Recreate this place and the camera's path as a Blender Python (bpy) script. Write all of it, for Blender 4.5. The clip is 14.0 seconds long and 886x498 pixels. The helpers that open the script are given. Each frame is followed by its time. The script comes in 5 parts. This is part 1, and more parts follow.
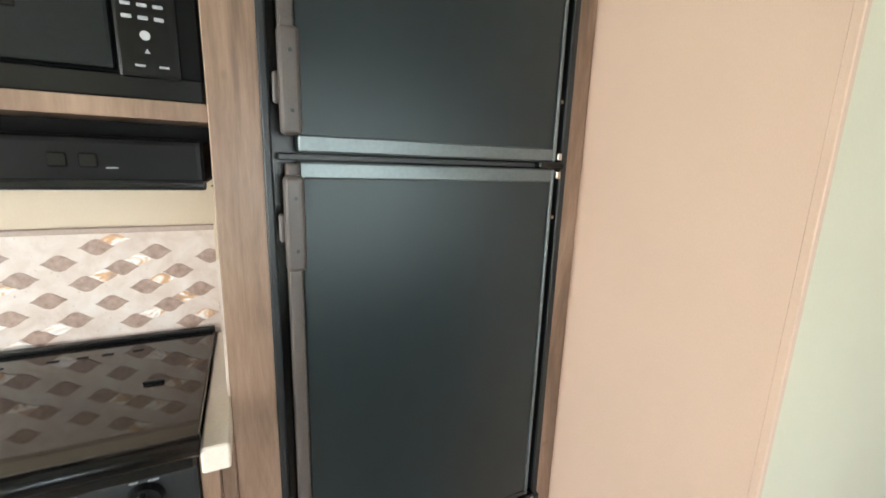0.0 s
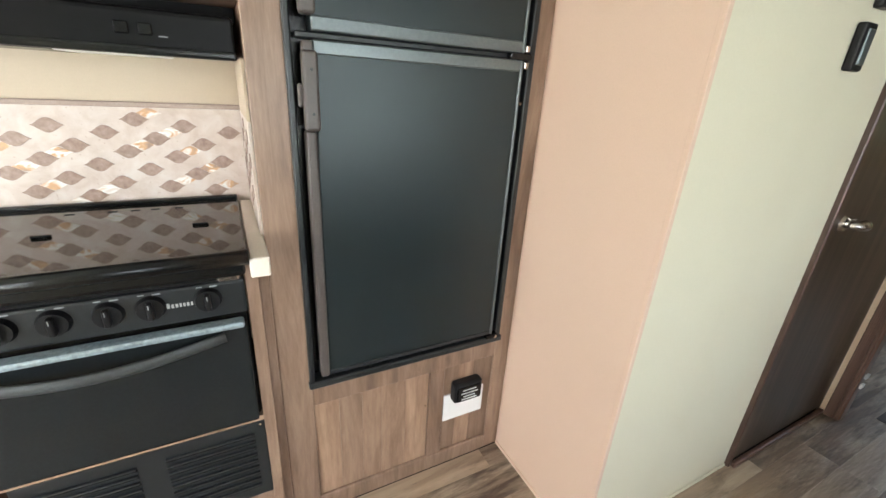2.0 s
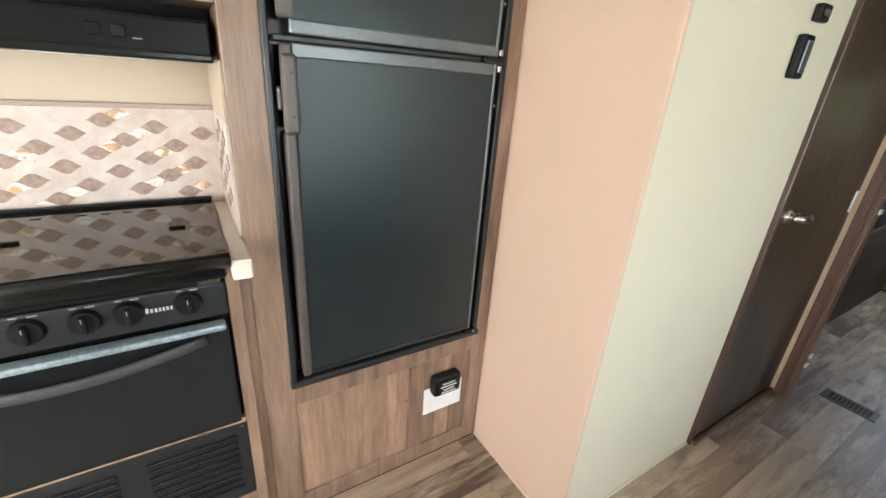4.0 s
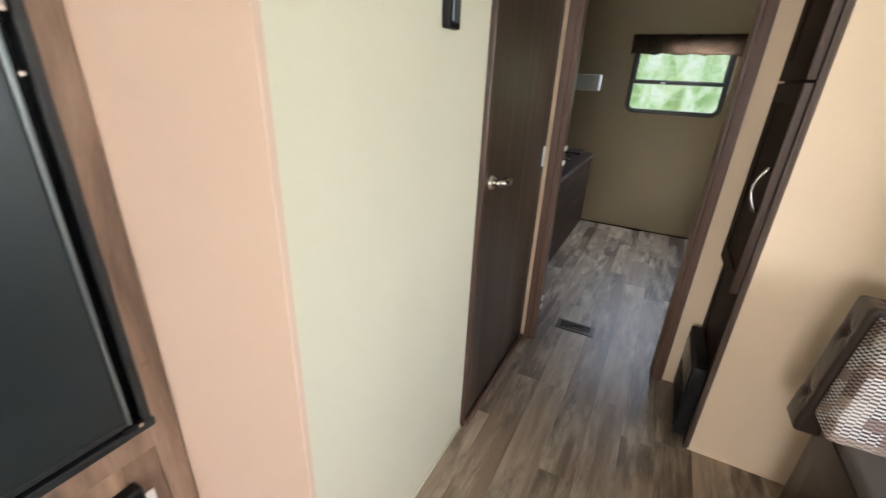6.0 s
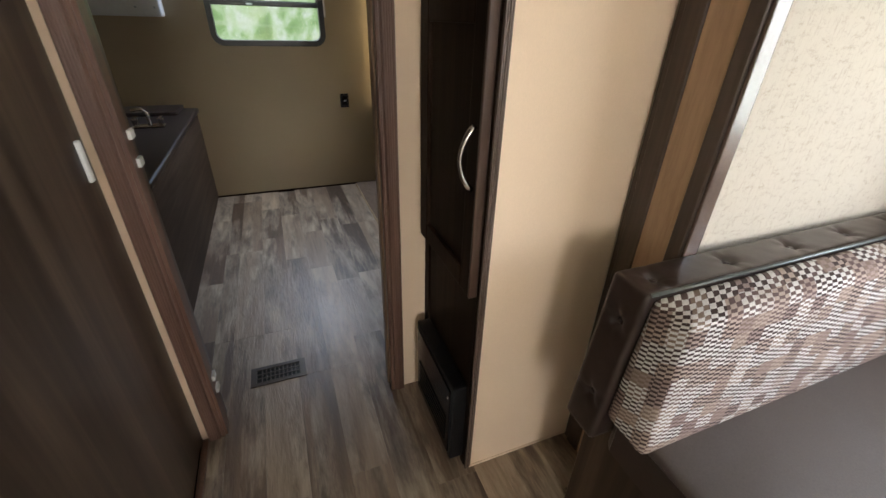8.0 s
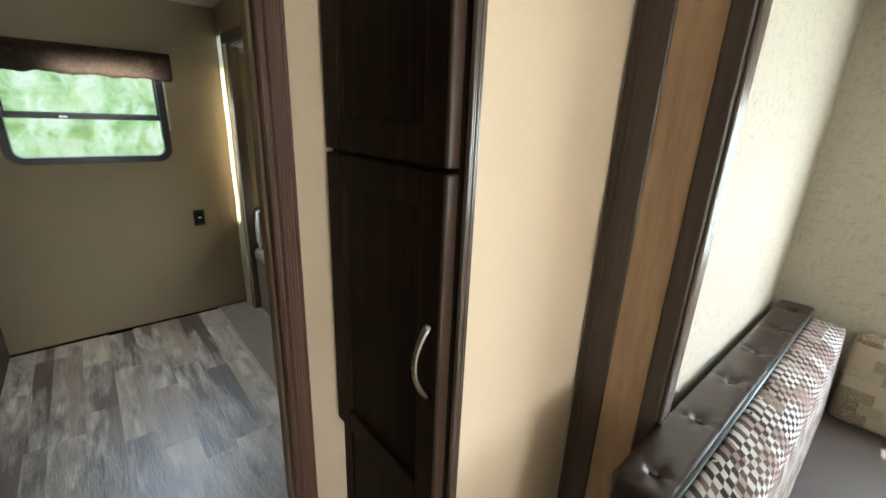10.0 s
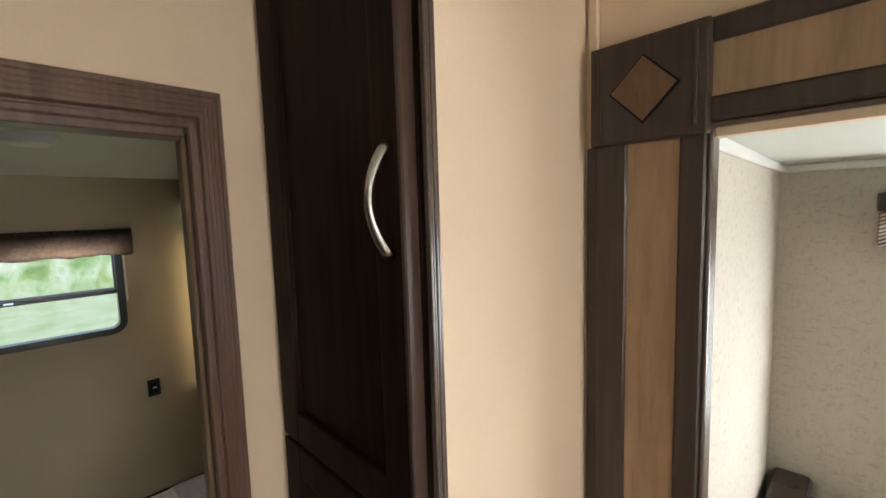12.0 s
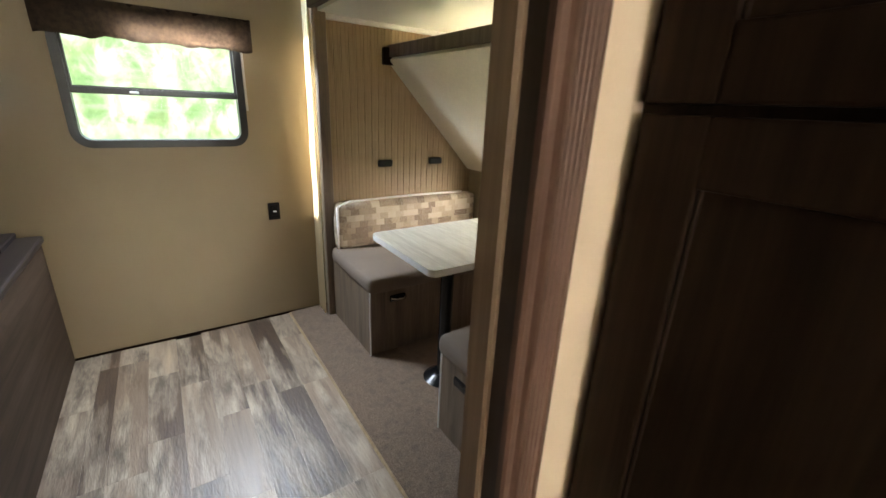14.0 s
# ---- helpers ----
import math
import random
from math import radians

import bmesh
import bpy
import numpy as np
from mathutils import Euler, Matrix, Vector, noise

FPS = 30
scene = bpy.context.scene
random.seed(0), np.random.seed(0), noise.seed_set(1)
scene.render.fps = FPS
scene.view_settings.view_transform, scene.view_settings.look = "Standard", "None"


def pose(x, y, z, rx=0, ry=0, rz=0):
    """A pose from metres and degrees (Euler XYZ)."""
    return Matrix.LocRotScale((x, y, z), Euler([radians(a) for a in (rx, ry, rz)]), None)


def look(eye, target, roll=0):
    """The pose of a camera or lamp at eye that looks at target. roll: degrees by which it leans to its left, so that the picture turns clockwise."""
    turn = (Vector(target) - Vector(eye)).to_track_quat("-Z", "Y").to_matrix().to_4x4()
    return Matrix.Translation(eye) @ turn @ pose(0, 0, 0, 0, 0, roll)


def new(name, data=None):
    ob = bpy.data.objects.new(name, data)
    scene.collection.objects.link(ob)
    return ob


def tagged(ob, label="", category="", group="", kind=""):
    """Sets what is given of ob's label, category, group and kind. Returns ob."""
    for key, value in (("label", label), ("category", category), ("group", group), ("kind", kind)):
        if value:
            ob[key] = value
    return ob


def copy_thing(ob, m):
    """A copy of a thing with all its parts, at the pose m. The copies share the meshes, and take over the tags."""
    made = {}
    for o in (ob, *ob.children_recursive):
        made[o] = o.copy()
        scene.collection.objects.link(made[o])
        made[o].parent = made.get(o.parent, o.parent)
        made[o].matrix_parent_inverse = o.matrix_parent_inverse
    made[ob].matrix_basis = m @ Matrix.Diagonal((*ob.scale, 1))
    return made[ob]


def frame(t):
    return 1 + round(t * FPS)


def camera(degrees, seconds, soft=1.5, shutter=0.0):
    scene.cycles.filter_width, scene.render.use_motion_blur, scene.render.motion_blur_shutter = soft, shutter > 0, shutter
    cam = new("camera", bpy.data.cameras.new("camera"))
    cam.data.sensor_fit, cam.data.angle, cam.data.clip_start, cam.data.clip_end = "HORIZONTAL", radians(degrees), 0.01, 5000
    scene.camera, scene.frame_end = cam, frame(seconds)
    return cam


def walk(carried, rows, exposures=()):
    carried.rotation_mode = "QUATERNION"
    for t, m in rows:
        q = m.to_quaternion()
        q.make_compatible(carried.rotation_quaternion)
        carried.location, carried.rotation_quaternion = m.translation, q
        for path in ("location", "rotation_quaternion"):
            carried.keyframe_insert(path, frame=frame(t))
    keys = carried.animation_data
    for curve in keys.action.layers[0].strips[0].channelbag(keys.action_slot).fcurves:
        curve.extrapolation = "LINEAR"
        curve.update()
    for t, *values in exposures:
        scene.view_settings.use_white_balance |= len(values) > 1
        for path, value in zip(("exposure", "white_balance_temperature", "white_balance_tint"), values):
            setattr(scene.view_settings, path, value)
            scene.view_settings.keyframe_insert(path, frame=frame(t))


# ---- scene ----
cam = camera(94.5, 14.0, shutter=0.18)
PATH = [
    (0, (0.513, 0.487, 1.328), (1.368, 2.248, 0.918), 1.9),
    (0.5, (0.572, 0.412, 1.292), (1.304, 2.178, 0.705), 3.4),
    (1, (0.593, 0.354, 1.275), (1.324, 2.085, 0.59), 2.9),
    (1.5, (0.549, 0.289, 1.259), (1.359, 1.974, 0.548), 2.9),
    (2, (0.418, 0.271, 1.254), (1.301, 1.905, 0.513), 3.5),
    (4.3, (0.388, 0.259, 1.271), (1.438, 1.783, 0.513), 4.1),
    (4.5, (0.396, 0.259, 1.27), (1.493, 1.747, 0.507), 3.9),
    (5, (0.418, 0.261, 1.262), (1.64, 1.645, 0.492), 3.2),
    (5.5, (0.551, 0.28, 1.241), (1.948, 1.476, 0.454), 2.9),
    (6, (0.82, 0.299, 1.244), (2.459, 1.14, 0.465), 2.6),
    (6.5, (1.018, 0.261, 1.227), (2.813, 0.643, 0.432), 2.0),
    (7, (1.234, 0.343, 1.229), (3.052, 0.277, 0.398), 1.3),
    (7.2, (1.306, 0.361, 1.224), (3.097, 0.14, 0.363), 1.4),
    (9.3, (1.843, 0.371, 1.216), (3.273, -0.704, 0.322), 2.6),
    (9.5, (1.851, 0.372, 1.233), (3.288, -0.76, 0.424), 2.7),
    (10, (1.870, 0.370, 1.338), (3.302, -0.885, 0.726), 2.4),
    (10.5, (1.909, 0.35, 1.502), (3.331, -1.004, 1.12), 0.9),
    (11, (1.936, 0.328, 1.626), (3.33, -1.09, 1.41), -0.9),
    (11.5, (1.937, 0.297, 1.703), (3.307, -1.154, 1.578), -2.0),
    (12, (1.931, 0.297, 1.658), (3.343, -1.107, 1.472), -1.7),
    (12.5, (1.931, 0.336, 1.552), (3.412, -0.968, 1.227), -0.4),
    (13, (1.979, 0.414, 1.369), (3.512, -0.789, 0.916), 1.1),
    (13.5, (2.216, 0.361, 1.295), (3.792, -0.738, 0.741), 2.2),
    (14, (2.424, 0.352, 1.264), (3.981, -0.718, 0.607), 2.6),
]
EXPOSURES = [
    (0, 2.0, 6450, 10), (2.0, 2.0, 6500, 11), (5.0, 2.1, 6600, 14), (6.5, 1.85, 6800, 18), (7.2, 1.65, 7100, 23), (9.3, 2.1, 6300, 6),
    (10.0, 2.12, 6450, 8), (11.5, 2.0, 6650, 16), (12.5, 2.0, 6600, 14), (13.0, 1.95, 6500, 11), (13.5, 2.32, 6900, 14), (14.0, 2.85, 7150, 14),
]
walk(cam, [(t, look(eye, target, roll)) for t, eye, target, roll in PATH], EXPOSURES)

# ---- world and lights ----
world = bpy.data.worlds.new("sky")
scene.world = world
world.use_nodes = True
wn = world.node_tree.nodes
sky = wn.new("ShaderNodeTexSky")
sky.sky_type, sky.sun_disc = "NISHITA", False
sky.sun_elevation, sky.sun_rotation = radians(75), radians(172)
world.node_tree.links.new(sky.outputs[0], wn["Background"].inputs[0])
wn["Background"].inputs[1].default_value = 0.15
sun = new("sun", bpy.data.lights.new("sun", "SUN"))
sun.data.energy, sun.data.angle, sun.data.color = 5.0, radians(0.5), (1, 0.95, 0.88)
sun.matrix_basis = look((0.35, -2.4, 9), (0, 0, 0))


def window_light(name, eye, target, w, h, watts, colour=(0.93, 0.97, 1.0)):
    """Sky light standing in a window opening."""
    d = bpy.data.lights.new(name, "AREA")
    d.shape, d.size, d.size_y, d.energy, d.color = "RECTANGLE", w, h, watts, colour
    ob = new(name, d)
    ob.matrix_basis = look(eye, target)
    return ob


window_light("dinette_window_light", (1.11, -1.385, 1.15), (1.11, 0, 1.05), 1.34, 0.58, 5.1, (0.86, 0.935, 1.0))
window_light("kitchen_window_light", (-1.2, 1.60, 1.35), (-1.2, 0, 1.0), 0.76, 0.46, 1.2)
window_light("front_window_light", (-1.94, 0.45, 1.22), (0, 0.45, 1.1), 1.15, 0.66, 7.2, (0.98, 0.98, 0.98))
window_light("entry_door_light", (-1.2, -0.42, 1.0), (-1.2, 1.0, 0.9), 0.56, 1.5, 5.4, (0.97, 0.98, 1.0))
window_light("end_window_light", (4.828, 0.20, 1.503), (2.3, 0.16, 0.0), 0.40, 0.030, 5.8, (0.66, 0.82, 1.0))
window_light("bunk_window_light", (3.85, -1.455, 0.98), (3.85, -0.60, 0.05), 0.84, 0.42, 8.4, (1.0, 0.97, 0.93))
window_light("seal_gap_light", (4.80, -0.44, 1.16), (4.80, 0.0, 1.16), 0.06, 0.62, 0.09, (1.0, 0.86, 0.52))

# ---- materials ----


def nodes_of(name):
    m = bpy.data.materials.new(name)
    m.use_nodes = True
    nt = m.node_tree
    return m, nt, nt.nodes, nt.links, nt.nodes["Principled BSDF"]


def coords(nt, scale, rand=False):
    tc, mp = nt.nodes.new("ShaderNodeTexCoord"), nt.nodes.new("ShaderNodeMapping")
    mp.inputs["Scale"].default_value = scale
    nt.links.new(tc.outputs["Object"], mp.inputs["Vector"])
    if rand:
        oi, mul = nt.nodes.new("ShaderNodeObjectInfo"), nt.nodes.new("ShaderNodeMath")
        mul.operation = "MULTIPLY"
        mul.inputs[1].default_value = 53.0
        nt.links.new(oi.outputs["Random"], mul.inputs[0])
        nt.links.new(mul.outputs[0], mp.inputs["Location"])
    return mp.outputs["Vector"]


def ramp(nt, fac, stops):
    r = nt.nodes.new("ShaderNodeValToRGB")
    while len(r.color_ramp.elements) < len(stops):
        r.color_ramp.elements.new(0.5)
    for e, (p, c) in zip(r.color_ramp.elements, stops):
        e.position, e.color = p, (*c, 1)
    nt.links.new(fac, r.inputs[0])
    return r.outputs[0]


def noise_tex(nt, vec, scale, detail=4.0, rough=0.55, dist=0.0):
    n = nt.nodes.new("ShaderNodeTexNoise")
    n.inputs["Scale"].default_value, n.inputs["Detail"].default_value = scale, detail
    n.inputs["Roughness"].default_value, n.inputs["Distortion"].default_value = rough, dist
    nt.links.new(vec, n.inputs["Vector"])
    return n.outputs["Fac"]


def mixed(nt, a, b, fac, mode="MIX"):
    m = nt.nodes.new("ShaderNodeMix")
    m.data_type, m.blend_type = "RGBA", mode
    for sock, v in ((m.inputs[0], fac), (m.inputs[6], a), (m.inputs[7], b)):
        if isinstance(v, (int, float)):
            sock.default_value = v
        elif isinstance(v, tuple):
            sock.default_value = (*v, 1)
        else:
            nt.links.new(v, sock)
    return m.outputs[2]


def bumped(nt, bsdf, height, strength, distance=0.002):
    b = nt.nodes.new("ShaderNodeBump")
    b.inputs["Strength"].default_value, b.inputs["Distance"].default_value = strength, distance
    nt.links.new(height, b.inputs["Height"])
    nt.links.new(b.outputs[0], bsdf.inputs["Normal"])


def shade(c, k):
    return tuple(v * k for v in c)


def plain(name, col, rough=0.5, metal=0.0, grain=150.0, vary=0.12, bump=0.05, coat=0.0, spec=0.5, tint=(1, 1, 1)):
    """A painted, moulded or metal surface with faint grain and larger blotches."""
    m, nt, n, l, p = nodes_of(name)
    v = coords(nt, (1, 1, 1))
    fine, wide = noise_tex(nt, v, grain), noise_tex(nt, v, 4.0, 3)
    c = ramp(nt, fine, ((0.3, shade(col, 1 - vary)), (0.7, shade(col, 1 + vary))))
    c = mixed(nt, c, ramp(nt, wide, ((0.35, shade(col, 1 - vary)), (0.65, shade(col, 1 + vary * 0.5)))), 0.4)
    l.new(c, p.inputs["Base Color"])
    p.inputs["Roughness"].default_value, p.inputs["Metallic"].default_value = rough, metal
    p.inputs["Coat Weight"].default_value = coat
    p.inputs["Specular IOR Level"].default_value = spec
    p.inputs["Specular Tint"].default_value = (*tint, 1)
    if bump:
        bumped(nt, p, fine, bump)
    return m


def wood(name, cols, grain=(26, 26, 1.6), rough=0.42, knots=0.5, rand=False, bump=0.12, spec=0.5):
    """Printed wood: long grain along the axis with the smallest scale, broad colour drift and small dark flecks."""
    m, nt, n, l, p = nodes_of(name)
    v = coords(nt, grain, rand)
    g = noise_tex(nt, v, 1.0, 7, 0.62, 0.9)
    fine = noise_tex(nt, v, 5.0, 4, 0.7)
    c = ramp(nt, g, ((0.25, cols[0]), (0.5, cols[1]), (0.75, cols[2])))
    c = mixed(nt, c, ramp(nt, fine, ((0.35, (0.55, 0.5, 0.46)), (0.6, (1, 1, 1)))), 0.45, "MULTIPLY")
    v2 = coords(nt, (grain[0] * 0.55, grain[1] * 0.55, grain[2] * 3.4) if grain[2] < grain[0] else (grain[0] * 3.4, grain[1] * 0.55, grain[2] * 0.55), rand)
    fleck = noise_tex(nt, v2, 1.5, 2)
    c = mixed(nt, c, cols[0], ramp(nt, fleck, ((0.70, (0, 0, 0)), (0.78, (knots,) * 3))))
    if rand:
        oi = n.new("ShaderNodeObjectInfo")
        c = mixed(nt, c, ramp(nt, oi.outputs["Random"], ((0.0, (0.62, 0.60, 0.58)), (0.5, (0.95, 0.95, 0.95)), (1.0, (1.35, 1.32, 1.28)))), 0.8, "MULTIPLY")
    l.new(c, p.inputs["Base Color"])
    p.inputs["Roughness"].default_value = rough
    p.inputs["Specular IOR Level"].default_value = spec
    bumped(nt, p, fine, bump, 0.001)
    return m


def panel_paper(name, col, fibre=(260, 260, 60), vary=0.045, rough=0.75):
    """Vinyl-covered wall panel with a faint upright fibre and soft mottling."""
    m, nt, n, l, p = nodes_of(name)
    v, u = coords(nt, fibre), coords(nt, (1, 1, 1))
    f, w = noise_tex(nt, v, 3.0, 5, 0.6), noise_tex(nt, u, 2.2, 3)
    c = ramp(nt, f, ((0.3, shade(col, 1 - vary)), (0.7, shade(col, 1 + vary * 0.6))))
    c = mixed(nt, c, shade(col, 0.9), ramp(nt, w, ((0.45, (0, 0, 0)), (0.75, (0.5, 0.5, 0.5)))))
    l.new(c, p.inputs["Base Color"])
    p.inputs["Roughness"].default_value = rough
    bumped(nt, p, f, 0.07, 0.0006)
    return m


def scratched_paper(name, col, dark):
    """Wallpaper with short crossing scratches, as in the slide-out."""
    m, nt, n, l, p = nodes_of(name)
    a = noise_tex(nt, coords(nt, (20, 20, 40)), 2.2, 8, 0.8, 0.15)
    b = noise_tex(nt, coords(nt, (60, 60, 12)), 2.2, 8, 0.8, 0.15)
    c = mixed(nt, col, dark, ramp(nt, a, ((0.52, (0, 0, 0)), (0.66, (0.6, 0.6, 0.6)))))
    c = mixed(nt, c, dark, ramp(nt, b, ((0.53, (0, 0, 0)), (0.68, (0.55, 0.55, 0.55)))))
    l.new(c, p.inputs["Base Color"])
    p.inputs["Roughness"].default_value = 0.8
    bumped(nt, p, a, 0.2, 0.001)
    return m


def woven(name, cell=(0.0155, 0.0051)):
    """Cushion weave: staggered short dashes whose two yarns change colour from block to block."""
    m, nt, n, l, p = nodes_of(name)
    tc, sep, com = n.new("ShaderNodeTexCoord"), n.new("ShaderNodeSeparateXYZ"), n.new("ShaderNodeCombineXYZ")
    l.new(tc.outputs["Object"], sep.inputs[0])
    wob = noise_tex(nt, tc.outputs["Object"], 12, 2)
    for k, (a, w) in enumerate((("Y", 1.0), ("Z", 0.42))):
        s, e = n.new("ShaderNodeMath"), n.new("ShaderNodeMath")
        s.operation = e.operation = "MULTIPLY_ADD"
        s.inputs[1].default_value, e.inputs[1].default_value = w, 0.012
        l.new(sep.outputs["X"], s.inputs[0])
        l.new(sep.outputs["XYZ".index(a)], s.inputs[2])
        l.new(wob, e.inputs[0])
        l.new(s.outputs[0], e.inputs[2])
        l.new(e.outputs[0], com.inputs[k])
    com.inputs[2].default_value = 0.32
    fine, wide = n.new("ShaderNodeMapping"), n.new("ShaderNodeMapping")
    fine.inputs["Scale"].default_value, wide.inputs["Scale"].default_value = (1 / cell[0], 1 / cell[1], 1), (25, 30, 1)
    ck, vo, rgb = n.new("ShaderNodeTexChecker"), n.new("ShaderNodeTexVoronoi"), n.new("ShaderNodeSeparateColor")
    ck.inputs["Scale"].default_value = 1.0
    ck.inputs["Color1"].default_value, ck.inputs["Color2"].default_value = (0, 0, 0, 1), (1, 1, 1, 1)
    vo.distance, vo.inputs["Scale"].default_value, vo.inputs["Randomness"].default_value = "CHEBYCHEV", 1.0, 0.06
    for mp, tx in ((fine, ck), (wide, vo)):
        l.new(com.outputs[0], mp.inputs["Vector"])
        l.new(mp.outputs["Vector"], tx.inputs["Vector"])
    l.new(vo.outputs["Color"], rgb.inputs[0])
    light = ramp(nt, rgb.outputs[0], ((0.0, (0.74, 0.72, 0.71)), (0.46, (0.72, 0.70, 0.68)), (0.50, (0.48, 0.37, 0.32)), (0.74, (0.46, 0.36, 0.31)), (0.78, (0.34, 0.25, 0.23))))
    dark = ramp(nt, rgb.outputs[1], ((0.0, (0.055, 0.032, 0.029)), (0.48, (0.062, 0.037, 0.034)), (0.52, (0.135, 0.086, 0.080)), (0.78, (0.155, 0.10, 0.092)), (0.82, (0.25, 0.18, 0.145))))
    c = mixed(nt, dark, light, ck.outputs["Color"])
    yarn = noise_tex(nt, com.outputs[0], 420, 2)
    c = mixed(nt, c, ramp(nt, yarn, ((0.3, (0.72, 0.70, 0.68)), (0.6, (1, 1, 1)))), 0.6, "MULTIPLY")
    l.new(c, p.inputs["Base Color"])
    p.inputs["Roughness"].default_value = 0.9
    bumped(nt, p, ck.outputs["Color"], 0.4, 0.0008)
    return m


def checked(name, axes):
    """Far cushions: larger soft checks in tan and brown over a fine weave."""
    m, nt, n, l, p = nodes_of(name)
    tc, sep, com = n.new("ShaderNodeTexCoord"), n.new("ShaderNodeSeparateXYZ"), n.new("ShaderNodeCombineXYZ")
    l.new(tc.outputs["Object"], sep.inputs[0])
    for k, ax in enumerate(axes):
        l.new(sep.outputs["XYZ".index(ax)], com.inputs[k])
    big = n.new("ShaderNodeTexBrick")
    big.offset, big.inputs["Scale"].default_value = 0.5, 1.0
    big.inputs["Brick Width"].default_value, big.inputs["Row Height"].default_value, big.inputs["Mortar Size"].default_value = 0.052, 0.036, 0.0
    big.inputs["Color1"].default_value, big.inputs["Color2"].default_value = (0, 0, 0, 1), (1, 1, 1, 1)
    l.new(com.outputs[0], big.inputs["Vector"])
    f = noise_tex(nt, coords(nt, (60, 60, 160)), 3.0, 3)
    c = ramp(nt, big.outputs["Color"], ((0.15, (0.19, 0.135, 0.09)), (0.5, (0.36, 0.28, 0.19)), (0.85, (0.50, 0.42, 0.31))))
    c = mixed(nt, c, (0.55, 0.48, 0.40), ramp(nt, f, ((0.5, (0, 0, 0)), (0.6, (0.5, 0.5, 0.5)))))
    l.new(c, p.inputs["Base Color"])
    p.inputs["Roughness"].default_value = 0.9
    bumped(nt, p, f, 0.3, 0.001)
    return m


def plank_material():
    """Vinyl planks: weathered brown-grey boards with long streaks, pale washes and darker patches."""
    m, nt, n, l, p = nodes_of("vinyl_plank")
    oi = n.new("ShaderNodeObjectInfo")
    base = ramp(nt, oi.outputs["Random"], ((0.0, (0.078, 0.048, 0.032)), (0.22, (0.125, 0.076, 0.050)), (0.5, (0.24, 0.165, 0.112)), (0.8, (0.41, 0.31, 0.222)), (1.0, (0.19, 0.128, 0.088))))
    v = coords(nt, (2.2, 26, 26), True)
    g, f = noise_tex(nt, v, 1.0, 6, 0.6, 0.5), noise_tex(nt, v, 5.0, 5, 0.7, 0.3)
    wash = noise_tex(nt, coords(nt, (1.2, 9, 9), True), 1.5, 6, 0.62, 0.12)
    blot = noise_tex(nt, coords(nt, (2.2, 8.5, 8.5), True), 1.5, 7, 0.66, 0.15)
    c = mixed(nt, base, ramp(nt, g, ((0.3, (0.55, 0.5, 0.46)), (0.52, (1, 1, 1)), (0.72, (1.35, 1.33, 1.28)))), 0.8, "MULTIPLY")
    c = mixed(nt, c, (0.54, 0.435, 0.32), ramp(nt, wash, ((0.45, (0, 0, 0)), (0.64, (0.85, 0.85, 0.85)))))
    c = mixed(nt, c, (0.075, 0.049, 0.034), ramp(nt, blot, ((0.49, (0, 0, 0)), (0.68, (0.85, 0.85, 0.85)))))
    c = mixed(nt, c, (0.06, 0.04, 0.03), ramp(nt, f, ((0.27, (0.5, 0.5, 0.5)), (0.40, (0, 0, 0)))))
    l.new(c, p.inputs["Base Color"])
    l.new(ramp(nt, mixed(nt, f, wash, 0.5), ((0.35, (0.36,) * 3), (0.65, (0.56,) * 3))), p.inputs["Roughness"])
    p.inputs["Specular IOR Level"].default_value = 0.6
    p.inputs["Coat Weight"].default_value, p.inputs["Coat Roughness"].default_value = 0.16, 0.30
    ripple = noise_tex(nt, coords(nt, (24, 120, 120), True), 1.0, 2, 0.5, 0.6)
    bumped(nt, p, mixed(nt, f, ripple, 0.8), 0.5, 0.0040)
    for link in list(p.inputs["Normal"].links):
        l.new(link.from_socket, p.inputs["Coat Normal"])
    return m


def carpet_material():
    m, nt, n, l, p = nodes_of("carpet_pile")
    v = coords(nt, (1, 1, 1))
    f, w = noise_tex(nt, v, 260, 3, 0.7), noise_tex(nt, v, 26, 3)
    c = ramp(nt, f, ((0.3, (0.095, 0.060, 0.041)), (0.55, (0.245, 0.170, 0.122)), (0.75, (0.41, 0.305, 0.232))))
    c = mixed(nt, c, (0.12, 0.09, 0.07), ramp(nt, w, ((0.5, (0, 0, 0)), (0.7, (0.5, 0.5, 0.5)))))
    l.new(c, p.inputs["Base Color"])
    p.inputs["Roughness"].default_value = 0.97
    bumped(nt, p, f, 0.9, 0.006)
    return m


def stone_material():
    """Pale travertine ground of the splashback."""
    m, nt, n, l, p = nodes_of("pale_stone")
    v = coords(nt, (1, 1, 1))
    w, f = noise_tex(nt, v, 18, 5, 0.6, 0.6), noise_tex(nt, v, 130, 2)
    c = ramp(nt, w, ((0.3, (0.56, 0.45, 0.385)), (0.55, (0.66, 0.57, 0.515)), (0.8, (0.71, 0.66, 0.62))))
    c = mixed(nt, c, (0.45, 0.32, 0.25), ramp(nt, f, ((0.68, (0, 0, 0)), (0.74, (0.6, 0.6, 0.6)))))
    l.new(c, p.inputs["Base Color"])
    p.inputs["Roughness"].default_value = 0.4
    return m


